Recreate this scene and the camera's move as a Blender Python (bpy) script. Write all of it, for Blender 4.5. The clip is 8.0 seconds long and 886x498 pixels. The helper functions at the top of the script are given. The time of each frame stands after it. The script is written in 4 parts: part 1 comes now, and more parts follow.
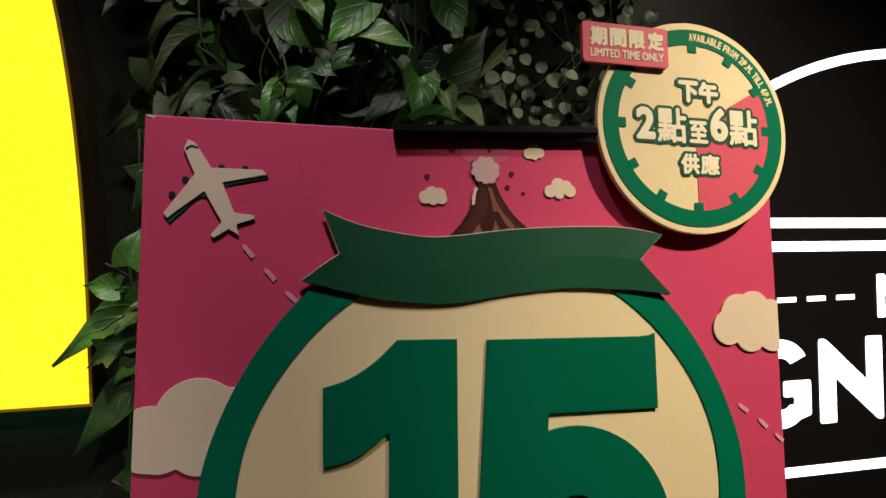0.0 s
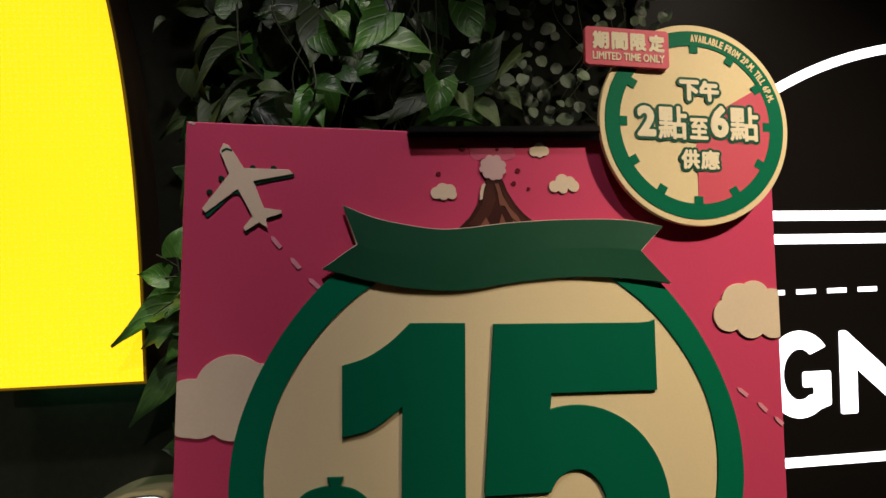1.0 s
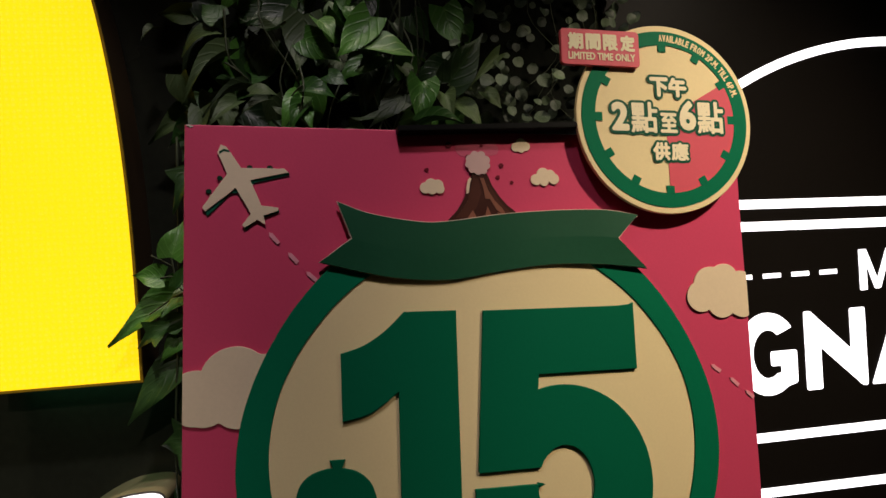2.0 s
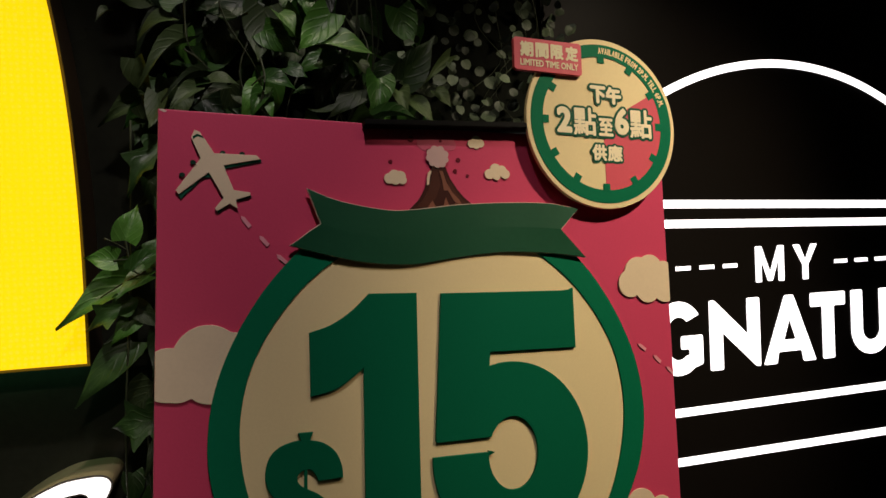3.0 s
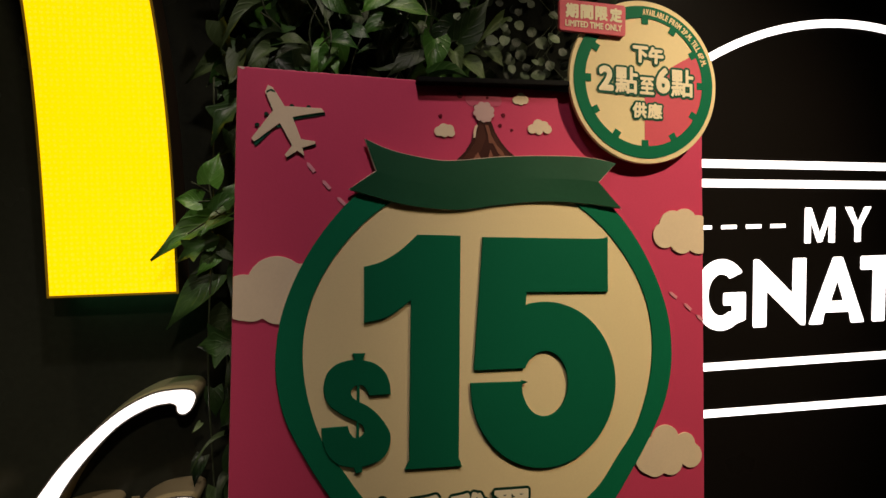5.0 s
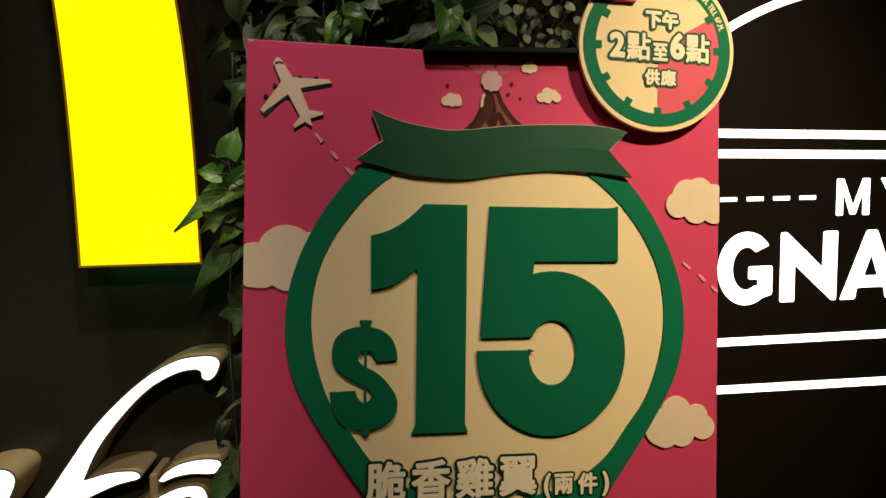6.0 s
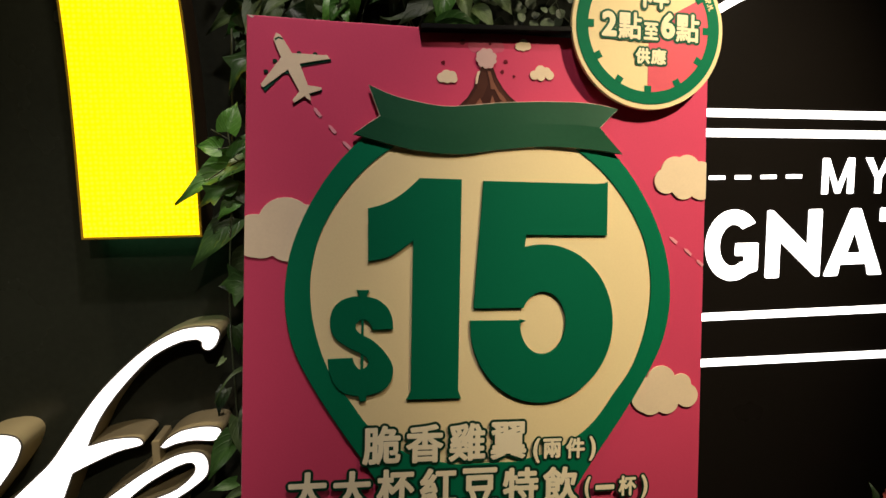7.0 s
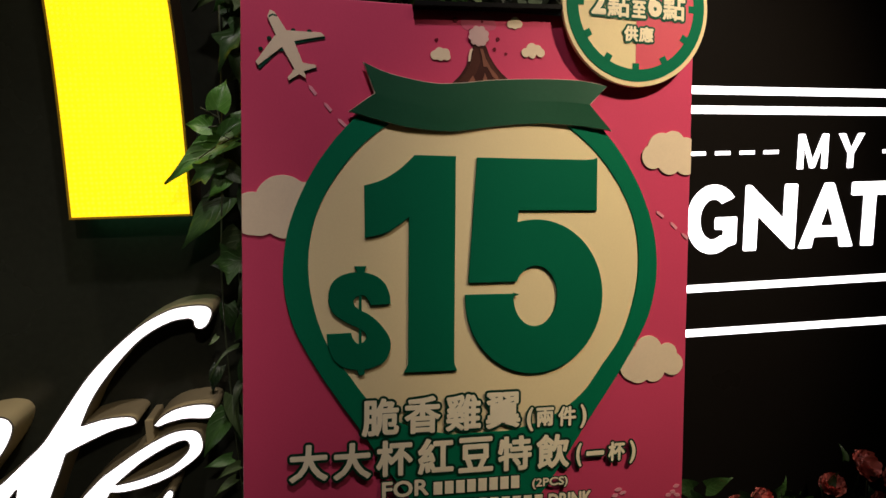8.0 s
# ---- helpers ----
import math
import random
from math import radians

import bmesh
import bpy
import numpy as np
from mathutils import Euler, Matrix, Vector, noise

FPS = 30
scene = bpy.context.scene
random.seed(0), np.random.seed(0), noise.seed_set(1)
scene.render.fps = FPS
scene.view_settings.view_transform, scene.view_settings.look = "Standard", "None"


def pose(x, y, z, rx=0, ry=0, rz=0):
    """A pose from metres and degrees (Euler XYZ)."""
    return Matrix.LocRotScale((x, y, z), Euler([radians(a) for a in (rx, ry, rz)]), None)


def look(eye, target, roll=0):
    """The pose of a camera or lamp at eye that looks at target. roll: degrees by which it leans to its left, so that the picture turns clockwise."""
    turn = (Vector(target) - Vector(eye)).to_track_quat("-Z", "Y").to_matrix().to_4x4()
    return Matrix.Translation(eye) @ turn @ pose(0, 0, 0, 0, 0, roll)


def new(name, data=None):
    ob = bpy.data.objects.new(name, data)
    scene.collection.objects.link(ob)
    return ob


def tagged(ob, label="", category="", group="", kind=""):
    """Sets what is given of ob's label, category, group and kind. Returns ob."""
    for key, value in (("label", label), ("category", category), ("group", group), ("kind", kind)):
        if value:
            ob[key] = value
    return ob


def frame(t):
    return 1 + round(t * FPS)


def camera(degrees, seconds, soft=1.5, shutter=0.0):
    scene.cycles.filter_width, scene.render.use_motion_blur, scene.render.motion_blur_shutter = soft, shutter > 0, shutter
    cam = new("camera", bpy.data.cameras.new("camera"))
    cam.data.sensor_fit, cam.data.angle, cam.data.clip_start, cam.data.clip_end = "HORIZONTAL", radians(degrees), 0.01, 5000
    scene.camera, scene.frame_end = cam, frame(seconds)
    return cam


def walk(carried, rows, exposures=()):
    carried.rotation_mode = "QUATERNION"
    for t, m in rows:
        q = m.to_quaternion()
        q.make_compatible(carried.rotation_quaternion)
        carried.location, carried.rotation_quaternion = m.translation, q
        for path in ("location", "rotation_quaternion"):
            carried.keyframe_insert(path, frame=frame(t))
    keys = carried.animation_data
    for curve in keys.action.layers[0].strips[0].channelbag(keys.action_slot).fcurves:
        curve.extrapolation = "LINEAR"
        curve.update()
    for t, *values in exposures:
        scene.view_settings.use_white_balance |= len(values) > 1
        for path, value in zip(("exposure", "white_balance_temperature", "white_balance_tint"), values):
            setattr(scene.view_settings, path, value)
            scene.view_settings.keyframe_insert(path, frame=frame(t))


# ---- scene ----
cam = camera(67.4, 8.0)
PATH = [
    (0, (0.146, 0.139, 1.606), (0.502, 2.107, 1.601), -1.8),
    (0.2, (0.151, 0.131, 1.606), (0.502, 2.100, 1.610), -1.5),
    (0.5, (0.159, 0.111, 1.606), (0.45, 2.09, 1.612), -1.8),
    (0.7, (0.168, 0.096, 1.603), (0.414, 2.081, 1.612), -2.2),
    (1, (0.177, 0.081, 1.6), (0.378, 2.071, 1.589), -1.9),
    (1.2, (0.183, 0.072, 1.600), (0.343, 2.066, 1.600), -2.0),
    (1.5, (0.187, 0.065, 1.598), (0.345, 2.059, 1.584), -2.3),
    (1.7, (0.181, 0.062, 1.596), (0.400, 2.050, 1.587), -2.2),
    (2, (0.156, 0.048, 1.59), (0.437, 2.029, 1.583), -3.4),
    (2.2, (0.137, 0.039, 1.581), (0.504, 2.005, 1.567), -3.5),
    (3.3, (0.078, -0.001, 1.583), (0.642, 1.918, 1.556), -2.2),
    (3.5, (0.069, -0.005, 1.584), (0.645, 1.91, 1.557), -2.3),
    (3.7, (0.058, -0.006, 1.581), (0.663, 1.900, 1.536), -2.2),
    (4, (0.049, -0.018, 1.577), (0.605, 1.902, 1.517), -2.1),
    (4.2, (0.054, -0.029, 1.572), (0.583, 1.898, 1.502), -1.7),
    (4.5, (0.066, -0.054, 1.573), (0.532, 1.889, 1.486), -1.4),
    (4.6, (0.071, -0.061, 1.573), (0.504, 1.889, 1.478), -1.3),
    (4.7, (0.077, -0.067, 1.571), (0.485, 1.889, 1.463), -1.2),
    (5.8, (0.150, -0.080, 1.547), (0.370, 1.902, 1.388), -0.9),
    (6, (0.146, -0.088, 1.547), (0.351, 1.893, 1.362), -1.2),
    (6.3, (0.145, -0.107, 1.547), (0.357, 1.869, 1.326), -1.6),
    (6.5, (0.144, -0.116, 1.542), (0.347, 1.861, 1.318), -1.5),
    (6.7, (0.143, -0.117, 1.542), (0.343, 1.860, 1.315), -1.4),
    (7, (0.143, -0.115, 1.539), (0.362, 1.858, 1.298), -0.8),
    (7.3, (0.142, -0.122, 1.540), (0.341, 1.850, 1.274), -1.2),
    (7.5, (0.136, -0.129, 1.536), (0.332, 1.842, 1.256), -1.6),
    (7.7, (0.125, -0.132, 1.540), (0.393, 1.827, 1.244), -1.6),
    (8, (0.112, -0.127, 1.537), (0.412, 1.827, 1.233), -1.1),
]
EXPOSURES = [
    (0.0, 0.5, 6150, 13), (0.7, 0.43, 6200, 13), (1.0, 0.25, 6300, 14), (1.5, 0.17, 6300, 13), (2.0, 0.15, 6450, 13), (3.5, 0.0, 6900, 11), (4.0, 0.0, 7100, 12),
    (4.5, 0.08, 6950, 13), (5.8, 0.42, 7500, 12), (6.2, 0.78, 7300, 9), (6.5, 0.87, 7050, 8), (7.0, 0.83, 6850, 8), (7.5, 0.68, 6600, 10), (8.0, 0.38, 6500, 13)]
walk(cam, [(t, look(eye, target, roll)) for t, eye, target, roll in PATH], EXPOSURES)

# ---- light: a dim restaurant with ceiling spots, lit signs, no daylight ----
world = bpy.data.worlds.new("world")
world.use_nodes = True
world.node_tree.nodes["Background"].inputs[0].default_value = (0.9, 0.8, 0.7, 1)
world.node_tree.nodes["Background"].inputs[1].default_value = 0.03
scene.world = world


def spot(name, eye, target, watts, degrees, blend, size, colour):
    d = bpy.data.lights.new(name, "SPOT")
    d.energy, d.spot_size, d.spot_blend, d.shadow_soft_size, d.color = watts, radians(degrees), blend, size, colour
    ob = new(name, d)
    ob.matrix_world = look(eye, target)
    return ob


SPOTS = [
    ("ceiling_spot_main", (1.15, -0.12, 2.62), (0.72, 0.73, 1.62), 99, 40, 1.0, 0.045, (1.0, 0.84, 0.62)),
    ("ceiling_spot_fill", (0.15, 0.12, 2.62), (0.0, 0.72, 1.53), 22, 52, 1.0, 0.04, (1.0, 0.90, 0.90)),
    ("ceiling_spot_wash", (-0.32, 0.77, 2.62), (-0.32, 0.98, 1.10), 22, 40, 1.0, 0.03, (1.0, 0.86, 0.66)),
    ("ceiling_spot_side", (0.35, -1.50, 2.62), (-0.45, 1.0, 1.08), 58, 22, 1.0, 0.04, (1.0, 0.88, 0.76)),
    ("ceiling_spot_plants", (0.16, 0.84, 2.62), (0.14, 0.90, 1.80), 5.5, 54, 1.0, 0.03, (1.0, 0.90, 0.72)),
]
for row in SPOTS:
    spot(*row)


# ---- materials ----
def mat(name, colour, rough=0.5, metal=0.0, grain=0.0, grain_size=60.0, stain=0.12, stain_size=5.0, bump=0.0,
        emit=None, strength=0.0, vary=0.0, spec=0.5, coat=0.0):
    """A surface with fine grain, broad stains and, where wanted, relief and a shift from piece to piece."""
    m = bpy.data.materials.new(name)
    m.use_nodes = True
    nt, b = m.node_tree, m.node_tree.nodes["Principled BSDF"]
    N, L = nt.nodes.new, nt.links.new
    b.inputs["Roughness"].default_value, b.inputs["Metallic"].default_value = rough, metal
    b.inputs["Specular IOR Level"].default_value, b.inputs["Coat Weight"].default_value = spec, coat
    tc = N("ShaderNodeTexCoord")
    big, fine = N("ShaderNodeTexNoise"), N("ShaderNodeTexNoise")
    big.inputs["Scale"].default_value, fine.inputs["Scale"].default_value = stain_size, grain_size
    big.inputs["Detail"].default_value = fine.inputs["Detail"].default_value = 5
    for n in (big, fine):
        L(tc.outputs["Object"], n.inputs["Vector"])
    val = N("ShaderNodeMath")
    val.operation = "MULTIPLY_ADD"
    val.inputs[1].default_value, val.inputs[2].default_value = 2 * stain, 1 - stain
    L(big.outputs["Fac"], val.inputs[0])
    val2 = N("ShaderNodeMath")
    val2.operation = "MULTIPLY_ADD"
    val2.inputs[1].default_value = 2 * grain
    L(fine.outputs["Fac"], val2.inputs[0])
    sub = N("ShaderNodeMath")
    sub.operation = "SUBTRACT"
    sub.inputs[1].default_value = grain
    L(val.outputs[0], sub.inputs[0])
    L(sub.outputs[0], val2.inputs[2])
    out = val2.outputs[0]
    if vary:
        info, mul, add = N("ShaderNodeObjectInfo"), N("ShaderNodeMath"), N("ShaderNodeMath")
        add.operation, mul.operation = "MULTIPLY_ADD", "MULTIPLY"
        add.inputs[1].default_value, add.inputs[2].default_value = 2 * vary, 1 - vary
        L(info.outputs["Random"], add.inputs[0])
        L(add.outputs[0], mul.inputs[0])
        L(out, mul.inputs[1])
        out = mul.outputs[0]
    hsv = N("ShaderNodeHueSaturation")
    hsv.inputs["Color"].default_value = (*colour, 1)
    L(out, hsv.inputs["Value"])
    L(hsv.outputs[0], b.inputs["Base Color"])
    r = N("ShaderNodeMath")
    r.operation = "MULTIPLY_ADD"
    r.inputs[1].default_value, r.inputs[2].default_value = 0.16, rough - 0.08
    L(big.outputs["Fac"], r.inputs[0])
    L(r.outputs[0], b.inputs["Roughness"])
    if bump:
        bp = N("ShaderNodeBump")
        bp.inputs["Strength"].default_value, bp.inputs["Distance"].default_value = bump, 0.002
        L(fine.outputs["Fac"], bp.inputs["Height"])
        L(bp.outputs[0], b.inputs["Normal"])
    if emit:
        b.inputs["Emission Color"].default_value, b.inputs["Emission Strength"].default_value = (*emit, 1), strength
    return m


def leaf_mat(name, dark, light, vein, rough=0.42, vary=0.45, veined=0.25):
    """Silk leaf: a pale midrib and side veins in the leaf's own length and width, mottled, each leaf a little different."""
    m = bpy.data.materials.new(name)
    m.use_nodes = True
    nt, b = m.node_tree, m.node_tree.nodes["Principled BSDF"]
    N, L = nt.nodes.new, nt.links.new
    tc, sep = N("ShaderNodeTexCoord"), N("ShaderNodeSeparateXYZ")
    L(tc.outputs["UV"], sep.inputs[0])

    def math_node(op, a, bb, c=None):
        n = N("ShaderNodeMath")
        n.operation = op
        for k, x in enumerate((a, bb, c)):
            if x is None:
                continue
            if isinstance(x, (int, float)):
                n.inputs[k].default_value = x
            else:
                L(x, n.inputs[k])
        return n.outputs[0]

    side = math_node("ABSOLUTE", math_node("SUBTRACT", sep.outputs[0], 0.5), 0)
    rib = math_node("LESS_THAN", side, 0.018)
    wave = math_node("SINE", math_node("MULTIPLY_ADD", math_node("SUBTRACT", sep.outputs[1], math_node("MULTIPLY", side, 0.85)), 30.0, 0.0), 0)
    veins = math_node("MULTIPLY", math_node("POWER", math_node("MAXIMUM", wave, 0.0), 5.0), 0.7)
    both = math_node("MAXIMUM", rib, veins)
    noise_t = N("ShaderNodeTexNoise")
    noise_t.inputs["Scale"].default_value, noise_t.inputs["Detail"].default_value = 7, 5
    L(tc.outputs["Object"], noise_t.inputs["Vector"])
    info = N("ShaderNodeObjectInfo")
    mix = N("ShaderNodeMix")
    mix.data_type = "RGBA"
    mix.inputs[6].default_value, mix.inputs[7].default_value = (*dark, 1), (*light, 1)
    L(math_node("MULTIPLY_ADD", noise_t.outputs["Fac"], 0.5, math_node("MULTIPLY_ADD", info.outputs["Random"], 0.9, -0.25)), mix.inputs[0])
    mix2 = N("ShaderNodeMix")
    mix2.data_type = "RGBA"
    mix2.inputs[7].default_value = (*vein, 1)
    L(mix.outputs[2], mix2.inputs[6])
    L(math_node("MULTIPLY", both, veined), mix2.inputs[0])
    hsv = N("ShaderNodeHueSaturation")
    L(mix2.outputs[2], hsv.inputs["Color"])
    L(math_node("MULTIPLY_ADD", info.outputs["Random"], 2 * vary, 1 - vary), hsv.inputs["Value"])
    L(hsv.outputs[0], b.inputs["Base Color"])
    bp = N("ShaderNodeBump")
    bp.inputs["Strength"].default_value, bp.inputs["Distance"].default_value = 0.25, 0.003
    L(math_node("SUBTRACT", noise_t.outputs["Fac"], both), bp.inputs["Height"])
    L(bp.outputs[0], b.inputs["Normal"])
    b.inputs["Roughness"].default_value, b.inputs["Specular IOR Level"].default_value = rough, 0.45
    return m


PINK = mat("pink_printed_card", (0.60, 0.060, 0.134), 0.48, grain=0.05, grain_size=350, stain=0.06, stain_size=4, bump=0.05, spec=0.15)
TAG_RED = mat("tag_red_card", (0.66, 0.095, 0.135), 0.45, grain=0.04, grain_size=350, stain=0.06, stain_size=8, spec=0.2)
PINK_PALE = mat("pale_pink_ink", (0.75, 0.30, 0.36), 0.5, grain=0.05, stain=0.05, spec=0.15)
CREAM = mat("cream_printed_card", (0.80, 0.66, 0.37), 0.5, grain=0.04, grain_size=350, stain=0.05, stain_size=6, bump=0.05, spec=0.15)
CLOUD = mat("cream_cloud_card", (0.74, 0.60, 0.42), 0.52, grain=0.05, grain_size=300, stain=0.08, stain_size=14, spec=0.15)
GREEN = mat("green_printed_card", (0.001, 0.150, 0.070), 0.5, grain=0.06, grain_size=300, stain=0.08, stain_size=5, bump=0.05, spec=0.06)
DIGIT = mat("deep_green_card", (0.001, 0.124, 0.060), 0.5, grain=0.06, grain_size=300, stain=0.10, stain_size=5, bump=0.05, spec=0.06)
RIBBON = mat("green_satin_card", (0.008, 0.075, 0.034), 0.42, spec=0.3, grain=0.08, grain_size=160, stain=0.16, stain_size=9, bump=0.06)
LETTER = mat("pale_cream_card", (0.86, 0.77, 0.54), 0.5, grain=0.04, grain_size=350, stain=0.06, stain_size=20, spec=0.15)
OUTLINE = mat("blackish_green_ink", (0.003, 0.034, 0.017), 0.5, grain=0.05, stain=0.06, spec=0.15)
BADGE_INK = mat("badge_green_ink", (0.002, 0.085, 0.045), 0.5, grain=0.05, stain=0.06, spec=0.15)
INK = mat("dark_green_ink", (0.004, 0.060, 0.030), 0.5, grain=0.05, stain=0.06, spec=0.15)
CORE = mat("pale_card_core", (0.62, 0.52, 0.42), 0.7, grain=0.1, grain_size=400, stain=0.15, stain_size=20)
PINK_CORE = mat("pale_pink_core", (0.72, 0.26, 0.32), 0.6, grain=0.1, grain_size=400, stain=0.15, stain_size=20)
FOAM = mat("grey_foam_edge", (0.42, 0.33, 0.30), 0.8, grain=0.2, grain_size=500, stain=0.1, bump=0.2)
ROCK = mat("brown_ink", (0.045, 0.012, 0.008), 0.5, grain=0.06, stain=0.15, stain_size=60, spec=0.15)
ROCK_MID = mat("warm_brown_ink", (0.07, 0.021, 0.013), 0.5, grain=0.06, stain=0.15, stain_size=60, spec=0.15)
ROCK_PALE = mat("tan_ink", (0.22, 0.085, 0.052), 0.5, grain=0.06, stain=0.15, stain_size=60, spec=0.15)
WINE = mat("wine_red_ink", (0.13, 0.004, 0.016), 0.5, stain=0.05, spec=0.15)
PUFF = mat("pale_smoke_ink", (0.60, 0.40, 0.365), 0.5, stain=0.1, stain_size=40, spec=0.15)
SMOKE = mat("smoke_ink", (0.54, 0.10, 0.165), 0.5, stain=0.1, stain_size=40, spec=0.15)
BLACK_BAR = mat("black_plastic", (0.003, 0.003, 0.003), 0.5, spec=0.08, grain=0.1, grain_size=200, stain=0.2, bump=0.05)
STEEL = mat("brushed_steel", (0.45, 0.44, 0.42), 0.35, 1.0, grain=0.1, grain_size=300, bump=0.1)
DARK_WALL = mat("dark_laminate", (0.021, 0.0235, 0.0165), 0.26, spec=0.4, grain=0.25, grain_size=90, stain=0.3, stain_size=3)
PANEL = mat("black_acrylic", (0.009, 0.0075, 0.0065), 0.30, spec=0.12, grain=0.15, grain_size=200, stain=0.2, stain_size=2, bump=0.02)
ROOM = mat("warm_grey_plaster", (0.34, 0.29, 0.25), 0.8, grain=0.1, grain_size=40, stain=0.1, stain_size=1.5, bump=0.1)
FLOOR_TILE = mat("dark_floor_tile", (0.07, 0.06, 0.055), 0.4, grain=0.15, grain_size=30, stain=0.15, stain_size=2, bump=0.05, vary=0.1)
LIT_WHITE = mat("lit_white_acrylic", (0.8, 0.8, 0.8), 0.4, emit=(1.0, 0.97, 0.99), strength=2.0)
LIT_FACE = mat("lit_white_letter_face", (0.8, 0.8, 0.8), 0.4, emit=(1.0, 0.95, 0.93), strength=1.7)
BEIGE = mat("beige_painted_metal", (0.33, 0.268, 0.145), 0.45, grain=0.06, stain=0.1, stain_size=12, bump=0.05)
TRIM = mat("dark_trim_cap", (0.10, 0.09, 0.08), 0.4, stain=0.1)
AMBER_TRIM = mat("amber_trim_cap", (0.40, 0.24, 0.01), 0.4, stain=0.12)
BROWN_METAL = mat("dark_brown_metal", (0.055, 0.032, 0.015), 0.4, stain=0.1, bump=0.03)
GLOW_HELPER = mat("added_green_glow", (0.4, 0.5, 0.3), 0.4, emit=(0.25, 0.85, 0.5), strength=1.0)
LAMP_GLASS = mat("lamp_lens", (0.8, 0.8, 0.8), 0.3, emit=(1.0, 0.85, 0.7), strength=4.0)
WHITE_METAL = mat("white_metal", (0.7, 0.7, 0.68), 0.4, stain=0.05)
# dark, grey and mid leaf greens carry some light and shade in colour
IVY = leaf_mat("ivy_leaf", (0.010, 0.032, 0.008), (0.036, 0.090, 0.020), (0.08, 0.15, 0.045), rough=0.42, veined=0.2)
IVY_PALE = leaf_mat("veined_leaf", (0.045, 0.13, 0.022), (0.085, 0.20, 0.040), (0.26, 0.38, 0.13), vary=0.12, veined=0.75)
IVY_MID = leaf_mat("mid_green_leaf", (0.022, 0.088, 0.012), (0.070, 0.198, 0.027), (0.15, 0.29, 0.07), rough=0.40, vary=0.3)
IVY_GREY = leaf_mat("grey_leaf", (0.021, 0.042, 0.012), (0.062, 0.100, 0.030), (0.10, 0.15, 0.05), rough=0.55, vary=0.35, veined=0.22)
ROUND = leaf_mat("round_leaf", (0.022, 0.038, 0.020), (0.105, 0.145, 0.085), (0.12, 0.17, 0.10), rough=0.45, veined=0.12)
SHADE_BACK = mat("plant_shade", (0.006, 0.008, 0.005), 0.8, grain=0.4, grain_size=90, stain=0.3, stain_size=12, bump=0.5, spec=0.1)
STEM = mat("vine_stem", (0.030, 0.042, 0.014), 0.6, grain=0.2, stain=0.3, stain_size=20)
PETAL = mat("dusty_red_petal", (0.62, 0.17, 0.145), 0.6, grain=0.12, grain_size=120, stain=0.25, stain_size=30, bump=0.2, vary=0.25)
SOIL = mat("planter_soil", (0.03, 0.022, 0.016), 0.9, grain=0.4, grain_size=80, stain=0.3, bump=0.6)


def lit_yellow():
    """Yellow acrylic over rows of small lamps: a faint dotted grid shows through the lit face."""
    m = bpy.data.materials.new("lit_yellow_acrylic")
    m.use_nodes = True
    nt, b = m.node_tree, m.node_tree.nodes["Principled BSDF"]
    N, L = nt.nodes.new, nt.links.new
    tc, vor, ramp = N("ShaderNodeTexCoord"), N("ShaderNodeTexVoronoi"), N("ShaderNodeMapRange")
    vor.inputs["Scale"].default_value, vor.inputs["Randomness"].default_value = 130, 0.25
    ramp.inputs["From Min"].default_value, ramp.inputs["From Max"].default_value = 0.15, 0.45
    ramp.inputs["To Min"].default_value, ramp.inputs["To Max"].default_value = 1.0, 0.0
    plane = N("ShaderNodeVectorMath")
    plane.operation = "MULTIPLY"
    plane.inputs[1].default_value = (1, 0, 1)
    L(tc.outputs["Object"], plane.inputs[0])
    L(plane.outputs[0], vor.inputs["Vector"])
    L(vor.outputs["Distance"], ramp.inputs["Value"])
    big = N("ShaderNodeTexNoise")
    big.inputs["Scale"].default_value = 5
    L(tc.outputs["Object"], big.inputs["Vector"])
    mul = N("ShaderNodeMath")
    mul.operation = "MULTIPLY"
    L(ramp.outputs[0], mul.inputs[0])
    L(big.outputs["Fac"], mul.inputs[1])
    mix = N("ShaderNodeMix")
    mix.data_type = "RGBA"
    mix.inputs[6].default_value, mix.inputs[7].default_value = (1.0, 0.66, 0.002, 1), (1.0, 0.68, 0.035, 1)
    L(mul.outputs[0], mix.inputs[0])
    L(mix.outputs[2], b.inputs["Emission Color"])
    b.inputs["Base Color"].default_value = (0.75, 0.5, 0.02, 1)
    b.inputs["Roughness"].default_value = 0.3
    b.inputs["Emission Strength"].default_value = 1.0
    return m


YELLOW = lit_yellow()


# ---- builders ----
def link(name, me, material, parent=None, label="", m=None):
    """One mesh object, a part of its parent where there is one."""
    ob = new(name, me)
    if material is not None:
        me.materials.clear()
        me.materials.append(material)
    if parent is not None:
        ob.parent = parent
    if m is not None:
        ob.matrix_basis = m
    if label:
        ob["label"] = label
    return ob


def cut_edges(ob, material):
    """Gives the cut edges of a sheet the colour of its core."""
    ob.data.materials.append(material)
    for f in ob.data.polygons:
        if abs(f.normal.y) < 0.6:
            f.material_index = 1
    return ob


def part(name, bm, material, parent=None, label="", smooth=False, m=None):
    me = bpy.data.meshes.new(name)
    if smooth:
        for f in bm.faces:
            f.smooth = True
    bm.to_mesh(me)
    bm.free()
    return link(name, me, material, parent, label, m)


